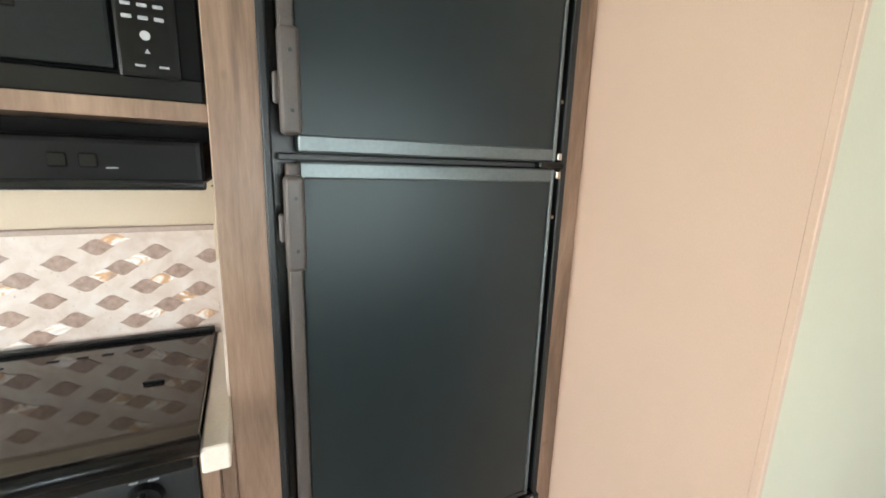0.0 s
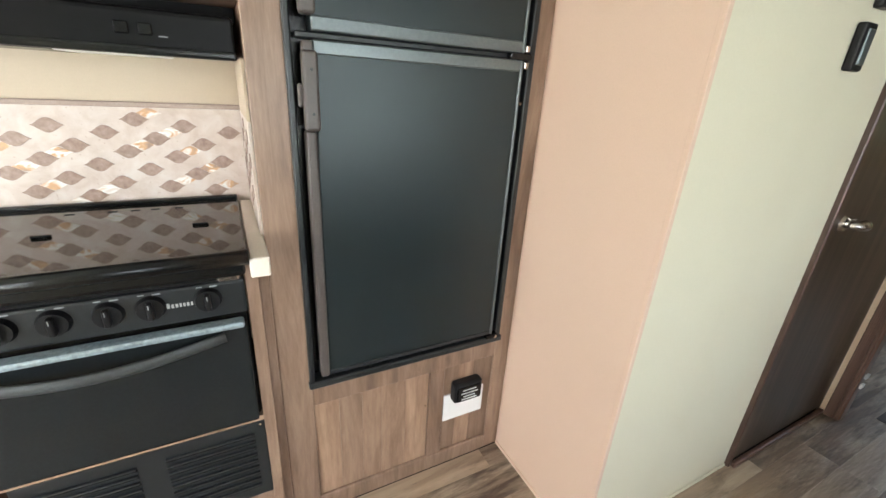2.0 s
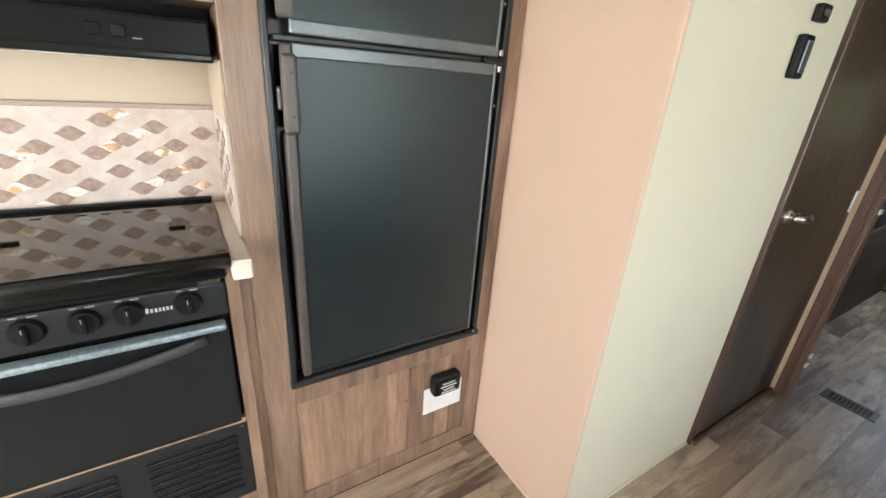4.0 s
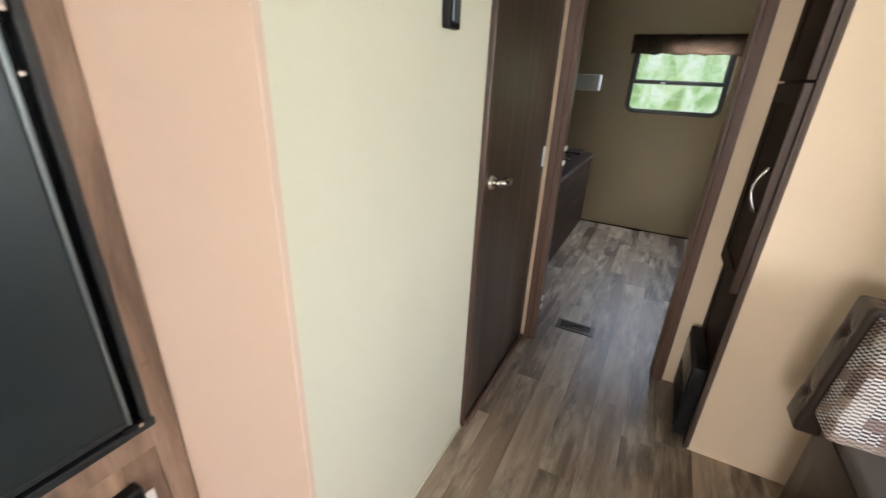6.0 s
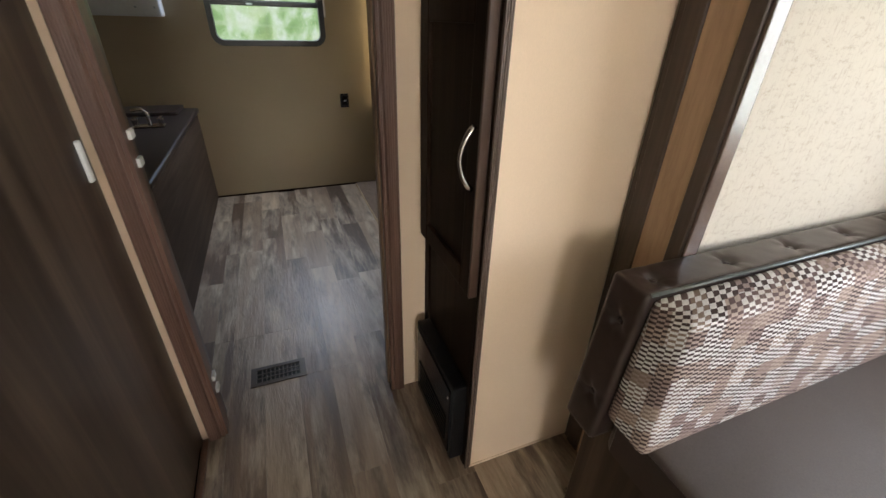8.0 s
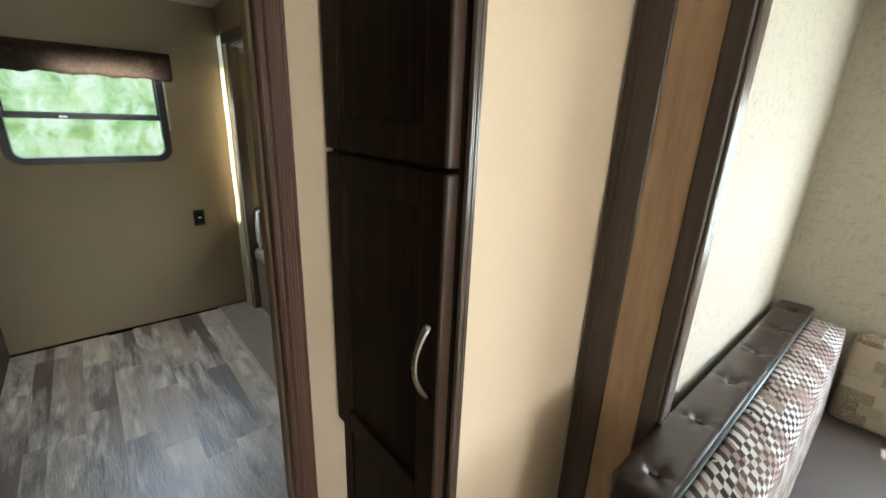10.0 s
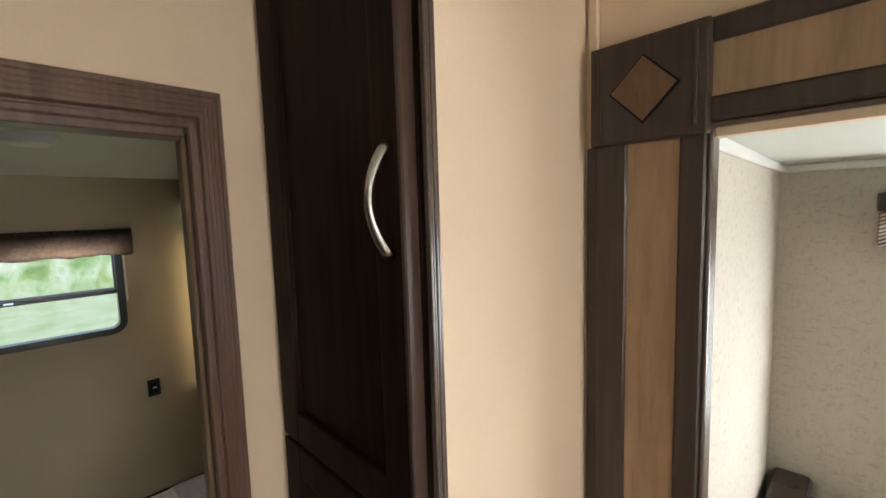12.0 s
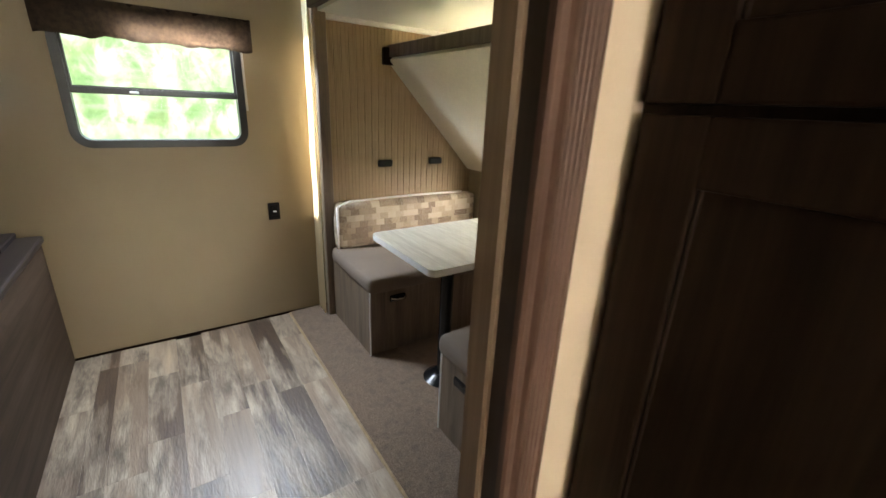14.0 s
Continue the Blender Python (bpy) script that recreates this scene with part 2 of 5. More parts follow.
def ogee_material(name, amber):
    """Inset lozenges: brown stone, or streaked amber and white."""
    m, nt, n, l, p = nodes_of(name)
    v = coords(nt, (1, 1, 1), True)
    f = noise_tex(nt, v, 90, 4)
    streak = noise_tex(nt, coords(nt, (20, 20, 34), True), 1.0, 3, 0.5, 0.8)
    brown = ramp(nt, f, ((0.3, (0.29, 0.195, 0.155)), (0.6, (0.40, 0.285, 0.232)), (0.8, (0.49, 0.37, 0.31))))
    agate = ramp(nt, streak, ((0.35, (0.42, 0.29, 0.22)), (0.45, (0.66, 0.40, 0.22)), (0.53, (0.86, 0.85, 0.83)), (0.66, (0.66, 0.52, 0.42))))
    l.new(agate if amber else brown, p.inputs["Base Color"])
    p.inputs["Roughness"].default_value = 0.35
    return m


def glass_material():
    m, nt, n, l, p = nodes_of("window_glass")
    p.inputs["Base Color"].default_value = (0.95, 1, 0.97, 1)
    p.inputs["Roughness"].default_value, p.inputs["Transmission Weight"].default_value, p.inputs["IOR"].default_value = 0.02, 1.0, 1.1
    return m


def glow(name, col, strength):
    m, nt, n, l, p = nodes_of(name)
    p.inputs["Base Color"].default_value = (*col, 1)
    p.inputs["Emission Color"].default_value, p.inputs["Emission Strength"].default_value = (*col, 1), strength
    return m


def foliage_backdrop():
    """Trees and grass well outside the window; their daylight is painted and emitted."""
    m, nt, n, l, p = nodes_of("glowing_foliage")
    v = coords(nt, (1, 1, 1))
    a, b = noise_tex(nt, coords(nt, (1, 1, 0.7)), 3.4, 6, 0.62, 0.5), noise_tex(nt, v, 1.6, 4, 0.6)
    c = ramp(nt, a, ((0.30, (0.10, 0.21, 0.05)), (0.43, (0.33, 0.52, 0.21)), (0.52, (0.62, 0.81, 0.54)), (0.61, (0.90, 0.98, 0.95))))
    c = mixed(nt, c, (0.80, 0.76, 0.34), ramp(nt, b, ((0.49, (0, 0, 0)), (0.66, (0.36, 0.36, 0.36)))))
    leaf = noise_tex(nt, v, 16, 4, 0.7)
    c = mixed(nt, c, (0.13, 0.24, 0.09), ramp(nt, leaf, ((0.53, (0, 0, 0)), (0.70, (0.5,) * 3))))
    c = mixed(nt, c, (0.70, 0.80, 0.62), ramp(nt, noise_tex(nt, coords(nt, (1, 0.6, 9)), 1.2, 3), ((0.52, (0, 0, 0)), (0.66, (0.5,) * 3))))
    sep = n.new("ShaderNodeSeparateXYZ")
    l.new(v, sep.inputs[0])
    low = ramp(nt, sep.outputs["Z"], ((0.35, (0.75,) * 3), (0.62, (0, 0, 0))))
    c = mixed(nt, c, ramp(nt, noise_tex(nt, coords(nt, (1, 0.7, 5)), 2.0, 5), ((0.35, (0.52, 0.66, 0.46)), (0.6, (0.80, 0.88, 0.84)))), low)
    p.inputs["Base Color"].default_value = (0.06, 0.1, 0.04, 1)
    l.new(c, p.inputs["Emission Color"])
    # The sheet itself glows in place of sunlight falling on leaves.
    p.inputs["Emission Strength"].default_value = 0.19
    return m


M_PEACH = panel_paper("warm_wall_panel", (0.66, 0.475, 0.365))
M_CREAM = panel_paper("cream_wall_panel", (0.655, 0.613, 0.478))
M_KITCHEN = panel_paper("kitchen_wall_panel", (0.60, 0.495, 0.375))
M_PANTRY = panel_paper("cabinet_end_panel", (0.755, 0.574, 0.410))
# Wall panel darkened so its colour holds the shade of the backlit bunk room.
M_ROOM = panel_paper("darkened_room_panel", (0.375, 0.302, 0.200))
M_CEIL = plain("ceiling_vinyl", (0.62, 0.635, 0.565), 0.7, grain=300, vary=0.04)
M_SLIDE = scratched_paper("scratched_wallpaper", (0.54, 0.485, 0.40), (0.31, 0.245, 0.175))
M_OAK = wood("brown_laminate", ((0.092, 0.054, 0.036), (0.26, 0.166, 0.114), (0.385, 0.262, 0.186)), (13, 13, 1.6), knots=0.8)
M_OAKP = wood("brown_laminate_board", ((0.165, 0.098, 0.062), (0.30, 0.192, 0.130), (0.43, 0.295, 0.208)), (13, 13, 1.9), knots=0.7, rand=True)
M_DARK = wood("espresso_laminate", ((0.0125, 0.0070, 0.0044), (0.0235, 0.0132, 0.0083), (0.035, 0.020, 0.0128)), (30, 30, 1.4), rough=0.5, knots=0.2, bump=0.05, spec=0.06)
M_EDGE = wood("reddish_door_edge", ((0.05, 0.027, 0.019), (0.08, 0.044, 0.032), (0.11, 0.062, 0.046)), (30, 30, 1.4), rough=0.4, knots=0.1, bump=0.05)
M_DOOR = wood("dark_door_laminate", ((0.014, 0.008, 0.005), (0.052, 0.0325, 0.021), (0.135, 0.09, 0.061)), (13, 13, 0.45), rough=0.33, knots=0.25, spec=0.4)
M_CASE = wood("casing_laminate", ((0.092, 0.046, 0.031), (0.138, 0.073, 0.051), (0.178, 0.10, 0.072)), (30, 30, 0.8), rough=0.42, knots=0.15)
M_JAMB = wood("jamb_laminate", ((0.15, 0.095, 0.058), (0.215, 0.14, 0.088), (0.27, 0.18, 0.115)), (30, 30, 0.8), rough=0.5, knots=0.15)
M_GREY = wood("grey_bench_laminate", ((0.085, 0.060, 0.040), (0.178, 0.130, 0.092), (0.255, 0.192, 0.138)), (20, 20, 1.3), rough=0.5)
M_VANITY = wood("brown_vanity_laminate", ((0.024, 0.015, 0.010), (0.054, 0.035, 0.024), (0.086, 0.058, 0.042)), (1.3, 20, 20), rough=0.6, spec=0.2)
M_MAPLE = wood("maple_insert", ((0.31, 0.19, 0.112), (0.385, 0.245, 0.148), (0.44, 0.29, 0.18)), (14, 14, 1.5), rough=0.45, knots=0.25)
M_TRIM = wood("dark_fascia_strip", ((0.03, 0.019, 0.014), (0.055, 0.036, 0.027), (0.08, 0.055, 0.042)), (30, 30, 1.2), rough=0.4, knots=0.1)
M_INLAY = wood("diamond_inlay", ((0.11, 0.058, 0.031), (0.155, 0.084, 0.046), (0.195, 0.108, 0.06)), (20, 20, 3), rough=0.4, knots=0.2)
M_CORNER = plain("glossy_corner_bead", (0.115, 0.078, 0.062), 0.24, spec=0.9)
M_BEAD = wood("bead_board_panel", ((0.27, 0.18, 0.095), (0.39, 0.275, 0.155), (0.47, 0.345, 0.205)), (40, 40, 1.1), rough=0.5, rand=False)
M_TABLE = wood("pale_table_laminate", ((0.46, 0.42, 0.34), (0.61, 0.58, 0.49), (0.71, 0.69, 0.60)), (1.6, 18, 18), rough=0.35, knots=0.1)
M_PLANK = plank_material()
M_CARPET = carpet_material()
M_STONE, M_OGEE, M_AGATE = stone_material(), ogee_material("ogee_stone", False), ogee_material("ogee_agate", True)
M_FRIDGE = plain("black_fridge_skin", (0.0080, 0.0135, 0.0150), 0.31, grain=500, vary=0.1, bump=0.22, spec=0.60, tint=(0.90, 0.98, 1.0))
M_FTRIM = plain("black_fridge_trim", (0.014, 0.0165, 0.0185), 0.38, bump=0.05)
M_FBAR = plain("grey_brown_plastic", (0.085, 0.07, 0.064), 0.42)
M_SATIN = plain("grey_fridge_edge", (0.14, 0.16, 0.165), 0.32, metal=0.6)
M_PULL = plain("grey_black_pull", (0.042, 0.046, 0.048), 0.4)
M_BLACK = plain("black_enamel", (0.005, 0.0055, 0.006), 0.24, bump=0.02, spec=0.4)
M_MATT = plain("black_plastic", (0.0065, 0.0065, 0.0075), 0.45, spec=0.3)
M_GLASSTOP = plain("black_mirror_glass", (0.05, 0.043, 0.038), 0.035, metal=0.55, bump=0.0)
M_OVENGLASS = plain("black_oven_glass", (0.012, 0.0145, 0.016), 0.2, bump=0.0, spec=0.35)
M_HOOD = plain("black_hood_paint", (0.0055, 0.0055, 0.006), 0.38, spec=0.16)
M_TANTRIM = plain("tan_stone_trim", (0.43, 0.33, 0.275), 0.5)
M_CHROME = plain("brushed_nickel", (0.62, 0.58, 0.54), 0.24, metal=1.0, bump=0.02)
# Base lightened to blue-grey to carry the reflection on the oven handle strip.
M_STEEL = plain("speckled_grey_strip", (0.30, 0.37, 0.41), 0.30, metal=0.5, grain=120, vary=0.45)
M_ALU = plain("white_metal_edge", (0.72, 0.71, 0.68), 0.4)
M_VINYL = plain("brown_vinyl", (0.036, 0.022, 0.018), 0.30, grain=110, vary=0.10, bump=0.12, coat=0.2)
M_SEAT = plain("taupe_seat_fabric", (0.160, 0.119, 0.091), 0.8, grain=400, vary=0.25, bump=0.4)
M_SEATV = plain("dark_brown_seat_vinyl", (0.082, 0.064, 0.057), 0.55, grain=300, vary=0.18, bump=0.2)
M_WEAVE_Y = woven("woven_cushion_cloth")
M_WEAVE_X = checked("checked_cushion_cloth", "XZ")
M_CHECK = checked("checked_cushion_cloth_far", "YZ")
M_PIPE = plain("white_piping", (0.75, 0.72, 0.68), 0.7)
M_WHITE = plain("white_plastic", (0.62, 0.65, 0.67), 0.4)
M_PAPER = plain("white_paper", (0.80, 0.79, 0.77), 0.7, vary=0.03)
M_VALANCE = plain("brown_valance_cloth", (0.075, 0.05, 0.032), 0.85, grain=60, vary=0.5, bump=0.4)
M_FRAME = plain("black_window_frame", (0.014, 0.013, 0.012), 0.35)
M_GLASS, M_TREES = glass_material(), foliage_backdrop()
M_COUNTER = plain("pale_counter_edge", (0.79, 0.70, 0.61), 0.5, vary=0.08)
M_DTOP = plain("dark_counter_top", (0.026, 0.02, 0.02), 0.3)
M_MARK = plain("pale_print", (0.62, 0.62, 0.60), 0.5)
M_PRINT = plain("grey_print", (0.34, 0.35, 0.36), 0.5)
M_VENT = plain("bronze_register", (0.07, 0.055, 0.045), 0.4, metal=0.5)
# Near-black base puts the unlit depth of slots and gaps into the colour.
M_PIT = plain("dark_duct", (0.002, 0.002, 0.002), 0.95)
M_OUT = plain("pale_shade_board", (0.6, 0.6, 0.58), 0.6)
M_GRASS = plain("grass", (0.07, 0.12, 0.03), 0.9, grain=9, vary=0.5, bump=0.6)
M_LAMP = plain("frosted_lens", (0.78, 0.77, 0.72), 0.35)


def seal_material():
    """Thin pale slide-out seal that daylight shines through."""
    m, nt, n, l, p = nodes_of("translucent_seal")
    t, add = n.new("ShaderNodeBsdfTranslucent"), n.new("ShaderNodeMixShader")
    t.inputs["Color"].default_value = (0.90, 0.80, 0.58, 1)
    p.inputs["Base Color"].default_value, p.inputs["Roughness"].default_value = (0.75, 0.72, 0.62, 1), 0.7
    add.inputs[0].default_value = 0.9
    l.new(p.outputs[0], add.inputs[1])
    l.new(t.outputs[0], add.inputs[2])
    l.new(add.outputs[0], n["Material Output"].inputs["Surface"])
    return m


M_SEAL = seal_material()
M_SCREEN = plain("curtain_white", (0.80, 0.75, 0.60), 0.8)

# ---- building helpers ----


def thing(name, at, label, category, group="", kind=""):
    e = new(name)
    e.empty_display_size = 0.05
    e.location = at
    return tagged(e, label, category, group, kind)


def part(name, bm, material, parent=None, label=""):
    me = bpy.data.meshes.new(name)
    bmesh.ops.recalc_face_normals(bm, faces=bm.faces)
    bm.to_mesh(me)
    bm.free()
    me.materials.append(material)
    ob = new(name, me)
    if parent is not None:
        ob.parent = parent
        if parent.type == "EMPTY":
            ob.matrix_parent_inverse = Matrix.Translation(parent.location).inverted()
    if label:
        ob["label"] = label
    return ob


def box(bm, x0, x1, y0, y1, z0, z1, bevel=0.0, seg=1):
    m = Matrix.LocRotScale(((x0 + x1) / 2, (y0 + y1) / 2, (z0 + z1) / 2), None, (abs(x1 - x0), abs(y1 - y0), abs(z1 - z0)))
    r = bmesh.ops.create_cube(bm, size=1, matrix=m)
    if bevel:
        es = list({e for v in r["verts"] for e in v.link_edges})
        bmesh.ops.bevel(bm, geom=es, offset=bevel, segments=seg, affect="EDGES", profile=0.6)
    return bm


def B(x0, x1, y0, y1, z0, z1, bevel=0.0, seg=1):
    return box(bmesh.new(), x0, x1, y0, y1, z0, z1, bevel, seg)


def cyl(bm, p, axis, r, h, seg=20, r2=None):
    """A cylinder or cone that starts at p and runs h along axis."""
    rot = Vector((0, 0, 1)).rotation_difference(Vector(axis)).to_matrix().to_4x4()
    m = Matrix.Translation(Vector(p) + Vector(axis) * h / 2) @ rot
    bmesh.ops.create_cone(bm, cap_ends=True, segments=seg, radius1=r, radius2=r if r2 is None else r2, depth=h, matrix=m)
    return bm


def tube(points, radii, seg=10, flat=1.0, up=(0, 0, 1)):
    """A bent rod through the points; flat squeezes its section."""
    bm = bmesh.new()
    rings = []
    pts = [Vector(p) for p in points]
    for i, p in enumerate(pts):
        d = (pts[min(i + 1, len(pts) - 1)] - pts[max(i - 1, 0)]).normalized()
        a = d.cross(Vector(up))
        a = a.normalized() if a.length > 1e-4 else Vector((1, 0, 0))
        b = a.cross(d).normalized()
        r = radii[i] if isinstance(radii, (list, tuple)) else radii
        rings.append([bm.verts.new(p + a * r * math.cos(2 * math.pi * k / seg) + b * r * flat * math.sin(2 * math.pi * k / seg)) for k in range(seg)])
    for r0, r1 in zip(rings, rings[1:]):
        for k in range(seg):
            bm.faces.new((r0[k], r0[(k + 1) % seg], r1[(k + 1) % seg], r1[k]))
    bm.faces.new(rings[0])
    bm.faces.new(rings[-1])
    for f in bm.faces:
        f.smooth = True
    return bm


def cushion(x0, x1, y0, y1, z0, z1, r=0.03, puff=0.012, cuts=7):
    """A stuffed block: rounded edges, slightly swollen and uneven faces."""
    bm = bmesh.new()
    box(bm, x0, x1, y0, y1, z0, z1)
    bmesh.ops.subdivide_edges(bm, edges=bm.edges[:], cuts=cuts, use_grid_fill=True)
    c, h = Vector(((x0 + x1) / 2, (y0 + y1) / 2, (z0 + z1) / 2)), Vector(((x1 - x0) / 2, (y1 - y0) / 2, (z1 - z0) / 2))
    loops = [0.0, 0.3 * r, r] + [None] * (cuts - 4) + [-r, -0.3 * r, 0.0]
    for v in bm.verts:
        d = v.co - c
        for i in range(3):
            k = round((d[i] + h[i]) / (2 * h[i]) * (cuts + 1))
            e = loops[k]
            if e is None:
                d[i] = -h[i] + r + (2 * h[i] - 2 * r) * (k - 2) / (cuts - 3)
            else:
                d[i] = -h[i] + e if k < 3 else h[i] + e
        core = Vector([max(-(h[i] - r), min(h[i] - r, d[i])) for i in range(3)])
        o = d - core
        if o.length > 1e-6:
            o = o.normalized() * r
        q = core + o
        u = [q[i] / h[i] for i in range(3)]
        for i in range(3):
            j, k = (i + 1) % 3, (i + 2) % 3
            q[i] += math.copysign(puff * (1 - u[j] ** 2) * (1 - u[k] ** 2), u[i]) if abs(u[i]) > 0.7 else 0
        v.co = c + q + Vector((0, 0, 0.003)) * noise.noise(q * 9 + c)
    for f in bm.faces:
        f.smooth = True
    return bm


def frame_bm(axis, at, depth, a0, a1, b0, b1, w, r=0.0, seg=6):
    """A ring-shaped frame with rounded corners, standing across the axis; a runs along the other level direction, b up."""
    bm = bmesh.new()

    def outline(o, rad):
        pts = []
        for ca, cb, s in ((a1 - o - rad, b1 - o - rad, 0), (a0 + o + rad, b1 - o - rad, 1), (a0 + o + rad, b0 + o + rad, 2), (a1 - o - rad, b0 + o + rad, 3)):
            for k in range(seg + 1):
                t = math.pi / 2 * (s + k / seg)
                pts.append((ca + rad * math.cos(t), cb + rad * math.sin(t)))
        return pts

    def put(a, b, d):
        return (at + d, a, b) if axis == "x" else (a, at + d, b)

    out, inn = outline(0, max(r, 0.001)), outline(w, max(r - w, 0.001))
    loops = [[bm.verts.new(put(a, b, d)) for a, b in pts] for pts, d in ((out, 0), (out, depth), (inn, depth), (inn, 0))]
    for p, q in zip(loops, loops[1:] + loops[:1]):
        for k in range(len(p)):
            j = (k + 1) % len(p)
            bm.faces.new((p[k], p[j], q[j], q[k]))
    return bm


def wall(name, bm, material, label, category="wall"):
    for v in bm.verts:
        if abs(v.co.z) < 1e-6:
            v.co.z = -0.03
    return tagged(part(name, bm, material), label, category, "", "structure")


CEIL = 2.06
YF, XP, YC = 1.20, 1.20, 0.76      # fridge cabinet front, warm panel, hall wall
XD, YA, XE = 2.645, -0.008, 4.845    # doorway partition, pantry front, end wall
YS, YB = -0.385, -1.35             # slide-out fascia, slide-out back wall


def holed(axis, d0, d1, a0, a1, h0, h1, z0, z1, top=CEIL):
    """A wall across the axis with one window hole, as one connected mesh."""
    bm = bmesh.new()
    rings = []
    for d in (d0, d1):
        for pts in (((a0, 0), (a1, 0), (a1, top), (a0, top)), ((h0, z0), (h1, z0), (h1, z1), (h0, z1))):
            rings.append([bm.verts.new((d, a, z) if axis == "x" else (a, d, z)) for a, z in pts])
    for p, q in ((0, 1), (2, 3), (0, 2), (1, 3)):
        for k in range(4):
            j = (k + 1) % 4
            bm.faces.new((rings[p][k], rings[p][j], rings[q][j], rings[q][k]))
    return bm


# ---- structure: shell ----
floor = wall("floor", B(-1.9, XE, -1.5, 1.9, -0.12, -0.006), M_PIT, "plywood floor under grey-brown vinyl planks", "floor")
wall("ceiling", B(-1.9, XD + 0.02, YS - 0.03, 1.9, CEIL, CEIL + 0.06), M_CEIL, "white vinyl ceiling panel", "ceiling")
bm = B(XD + 0.02, XE + 0.06, YS - 0.03, 1.9, CEIL - 0.005, CEIL + 0.06)
for v in bm.verts:
    if v.co.x > 4:
        v.co.z -= 0.165
wall("ceiling_room", bm, M_CEIL, "white vinyl ceiling sloping down to the end wall", "ceiling")
wall("wall_kitchen", holed("y", 1.56, 1.62, -1.9, XP, -1.6, -0.8, 1.1, 1.6), M_KITCHEN, "cream vinyl kitchen wall behind the cooker")
wall("wall_front", holed("x", -1.96, -1.9, -0.5, 1.9, -0.15, 1.05, 0.87, 1.57), M_CREAM, "cream vinyl end wall of the living area")
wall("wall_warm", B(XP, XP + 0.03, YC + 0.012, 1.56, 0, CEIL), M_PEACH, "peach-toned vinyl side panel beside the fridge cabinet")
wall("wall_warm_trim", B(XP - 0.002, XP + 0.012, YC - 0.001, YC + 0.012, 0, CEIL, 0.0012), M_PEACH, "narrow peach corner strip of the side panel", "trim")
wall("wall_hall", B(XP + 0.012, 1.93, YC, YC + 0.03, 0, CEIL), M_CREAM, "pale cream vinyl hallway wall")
wall("wall_over_door", B(1.93, XD, YC, YC + 0.03, 1.93, CEIL), M_CREAM, "cream vinyl wall above the bathroom door")
wall("wall_bath_back", B(XP + 0.03, XD, 1.56, 1.62, 0, CEIL), M_ROOM, "plain wall closing the bathroom")

# partition with the doorway to the bunk room
wall("wall_partition_left", B(XD, XD + 0.035, 0.69, 1.75, 0, CEIL), M_PANTRY, "cream partition beside the doorway")
wall("wall_partition_right", B(XD, XD + 0.035, -0.40, 0.110, 0, CEIL), M_PANTRY, "cream partition behind the pantry")
wall("wall_partition_top", B(XD, XD + 0.035, 0.110, 0.69, 1.80, CEIL), M_PANTRY, "cream partition above the doorway")

# bunk room shell
wy0, wy1, wz0, wz1 = -0.03, 0.665, 1.03, 1.53
bm = holed("x", XE, XE + 0.05, -0.45, 1.8, wy0 + 0.022, wy1 - 0.022, wz0 + 0.022, wz1 - 0.022)
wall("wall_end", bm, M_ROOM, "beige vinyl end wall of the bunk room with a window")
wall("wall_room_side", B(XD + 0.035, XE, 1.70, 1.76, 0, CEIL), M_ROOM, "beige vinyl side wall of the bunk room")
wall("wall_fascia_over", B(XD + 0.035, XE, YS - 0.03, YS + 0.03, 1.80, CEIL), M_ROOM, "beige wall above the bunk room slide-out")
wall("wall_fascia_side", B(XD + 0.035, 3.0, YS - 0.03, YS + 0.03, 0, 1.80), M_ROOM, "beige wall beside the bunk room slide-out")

# dinette slide-out shell
sx0, sx1 = 0.25, 2.098
wall("slide_wall_end", B(sx1, sx1 + 0.03, YB, YS - 0.03, 0, 1.80), M_SLIDE, "scratched beige wallpaper end wall of the dinette slide-out")
wall("slide_wall_front", B(sx0 - 0.03, sx0, YB, YS, 0, 1.80), M_SLIDE, "scratched beige wallpaper wall of the dinette slide-out")
dx0, dx1, dz0, dz1 = 0.42, 1.80, 0.84, 1.46
bm = holed("y", YB - 0.04, YB, sx0 - 0.03, sx1 + 0.03, dx0, dx1, dz0, dz1, 1.80)
wall("slide_wall_back", bm, M_SLIDE, "scratched beige wallpaper outer wall of the dinette slide-out")
wall("slide_ceiling", B(sx0 - 0.03, sx1 + 0.03, YB - 0.04, YS - 0.03, 1.764, 1.80), M_CEIL, "white slide-out ceiling", "ceiling")
wall("slide_crown_end", B(sx1 - 0.016, sx1, YB + 0.016, YS - 0.03, 1.742, 1.764, 0.004), M_ALU, "white crown moulding in the slide-out", "trim")
wall("slide_crown_back", B(sx0, sx1, YB, YB + 0.016, 1.742, 1.764, 0.004), M_ALU, "white crown moulding in the slide-out", "trim")
wall("wall_over_slide", B(-1.9, 2.29, YS - 0.03, YS - 0.004, 1.75, CEIL), M_PANTRY, "cream wall above the dinette slide-out")
wall("wall_entry", holed("y", YS - 0.03, YS, -1.9, sx0 - 0.12, -1.5, -0.9, 0.22, 1.78), M_CREAM, "cream wall by the entry")
wall("wall_slide_side", B(2.09, 2.29, YS - 0.03, YS - 0.004, 0, 1.75), M_CREAM, "narrow cream wall behind the slide-out fascia")

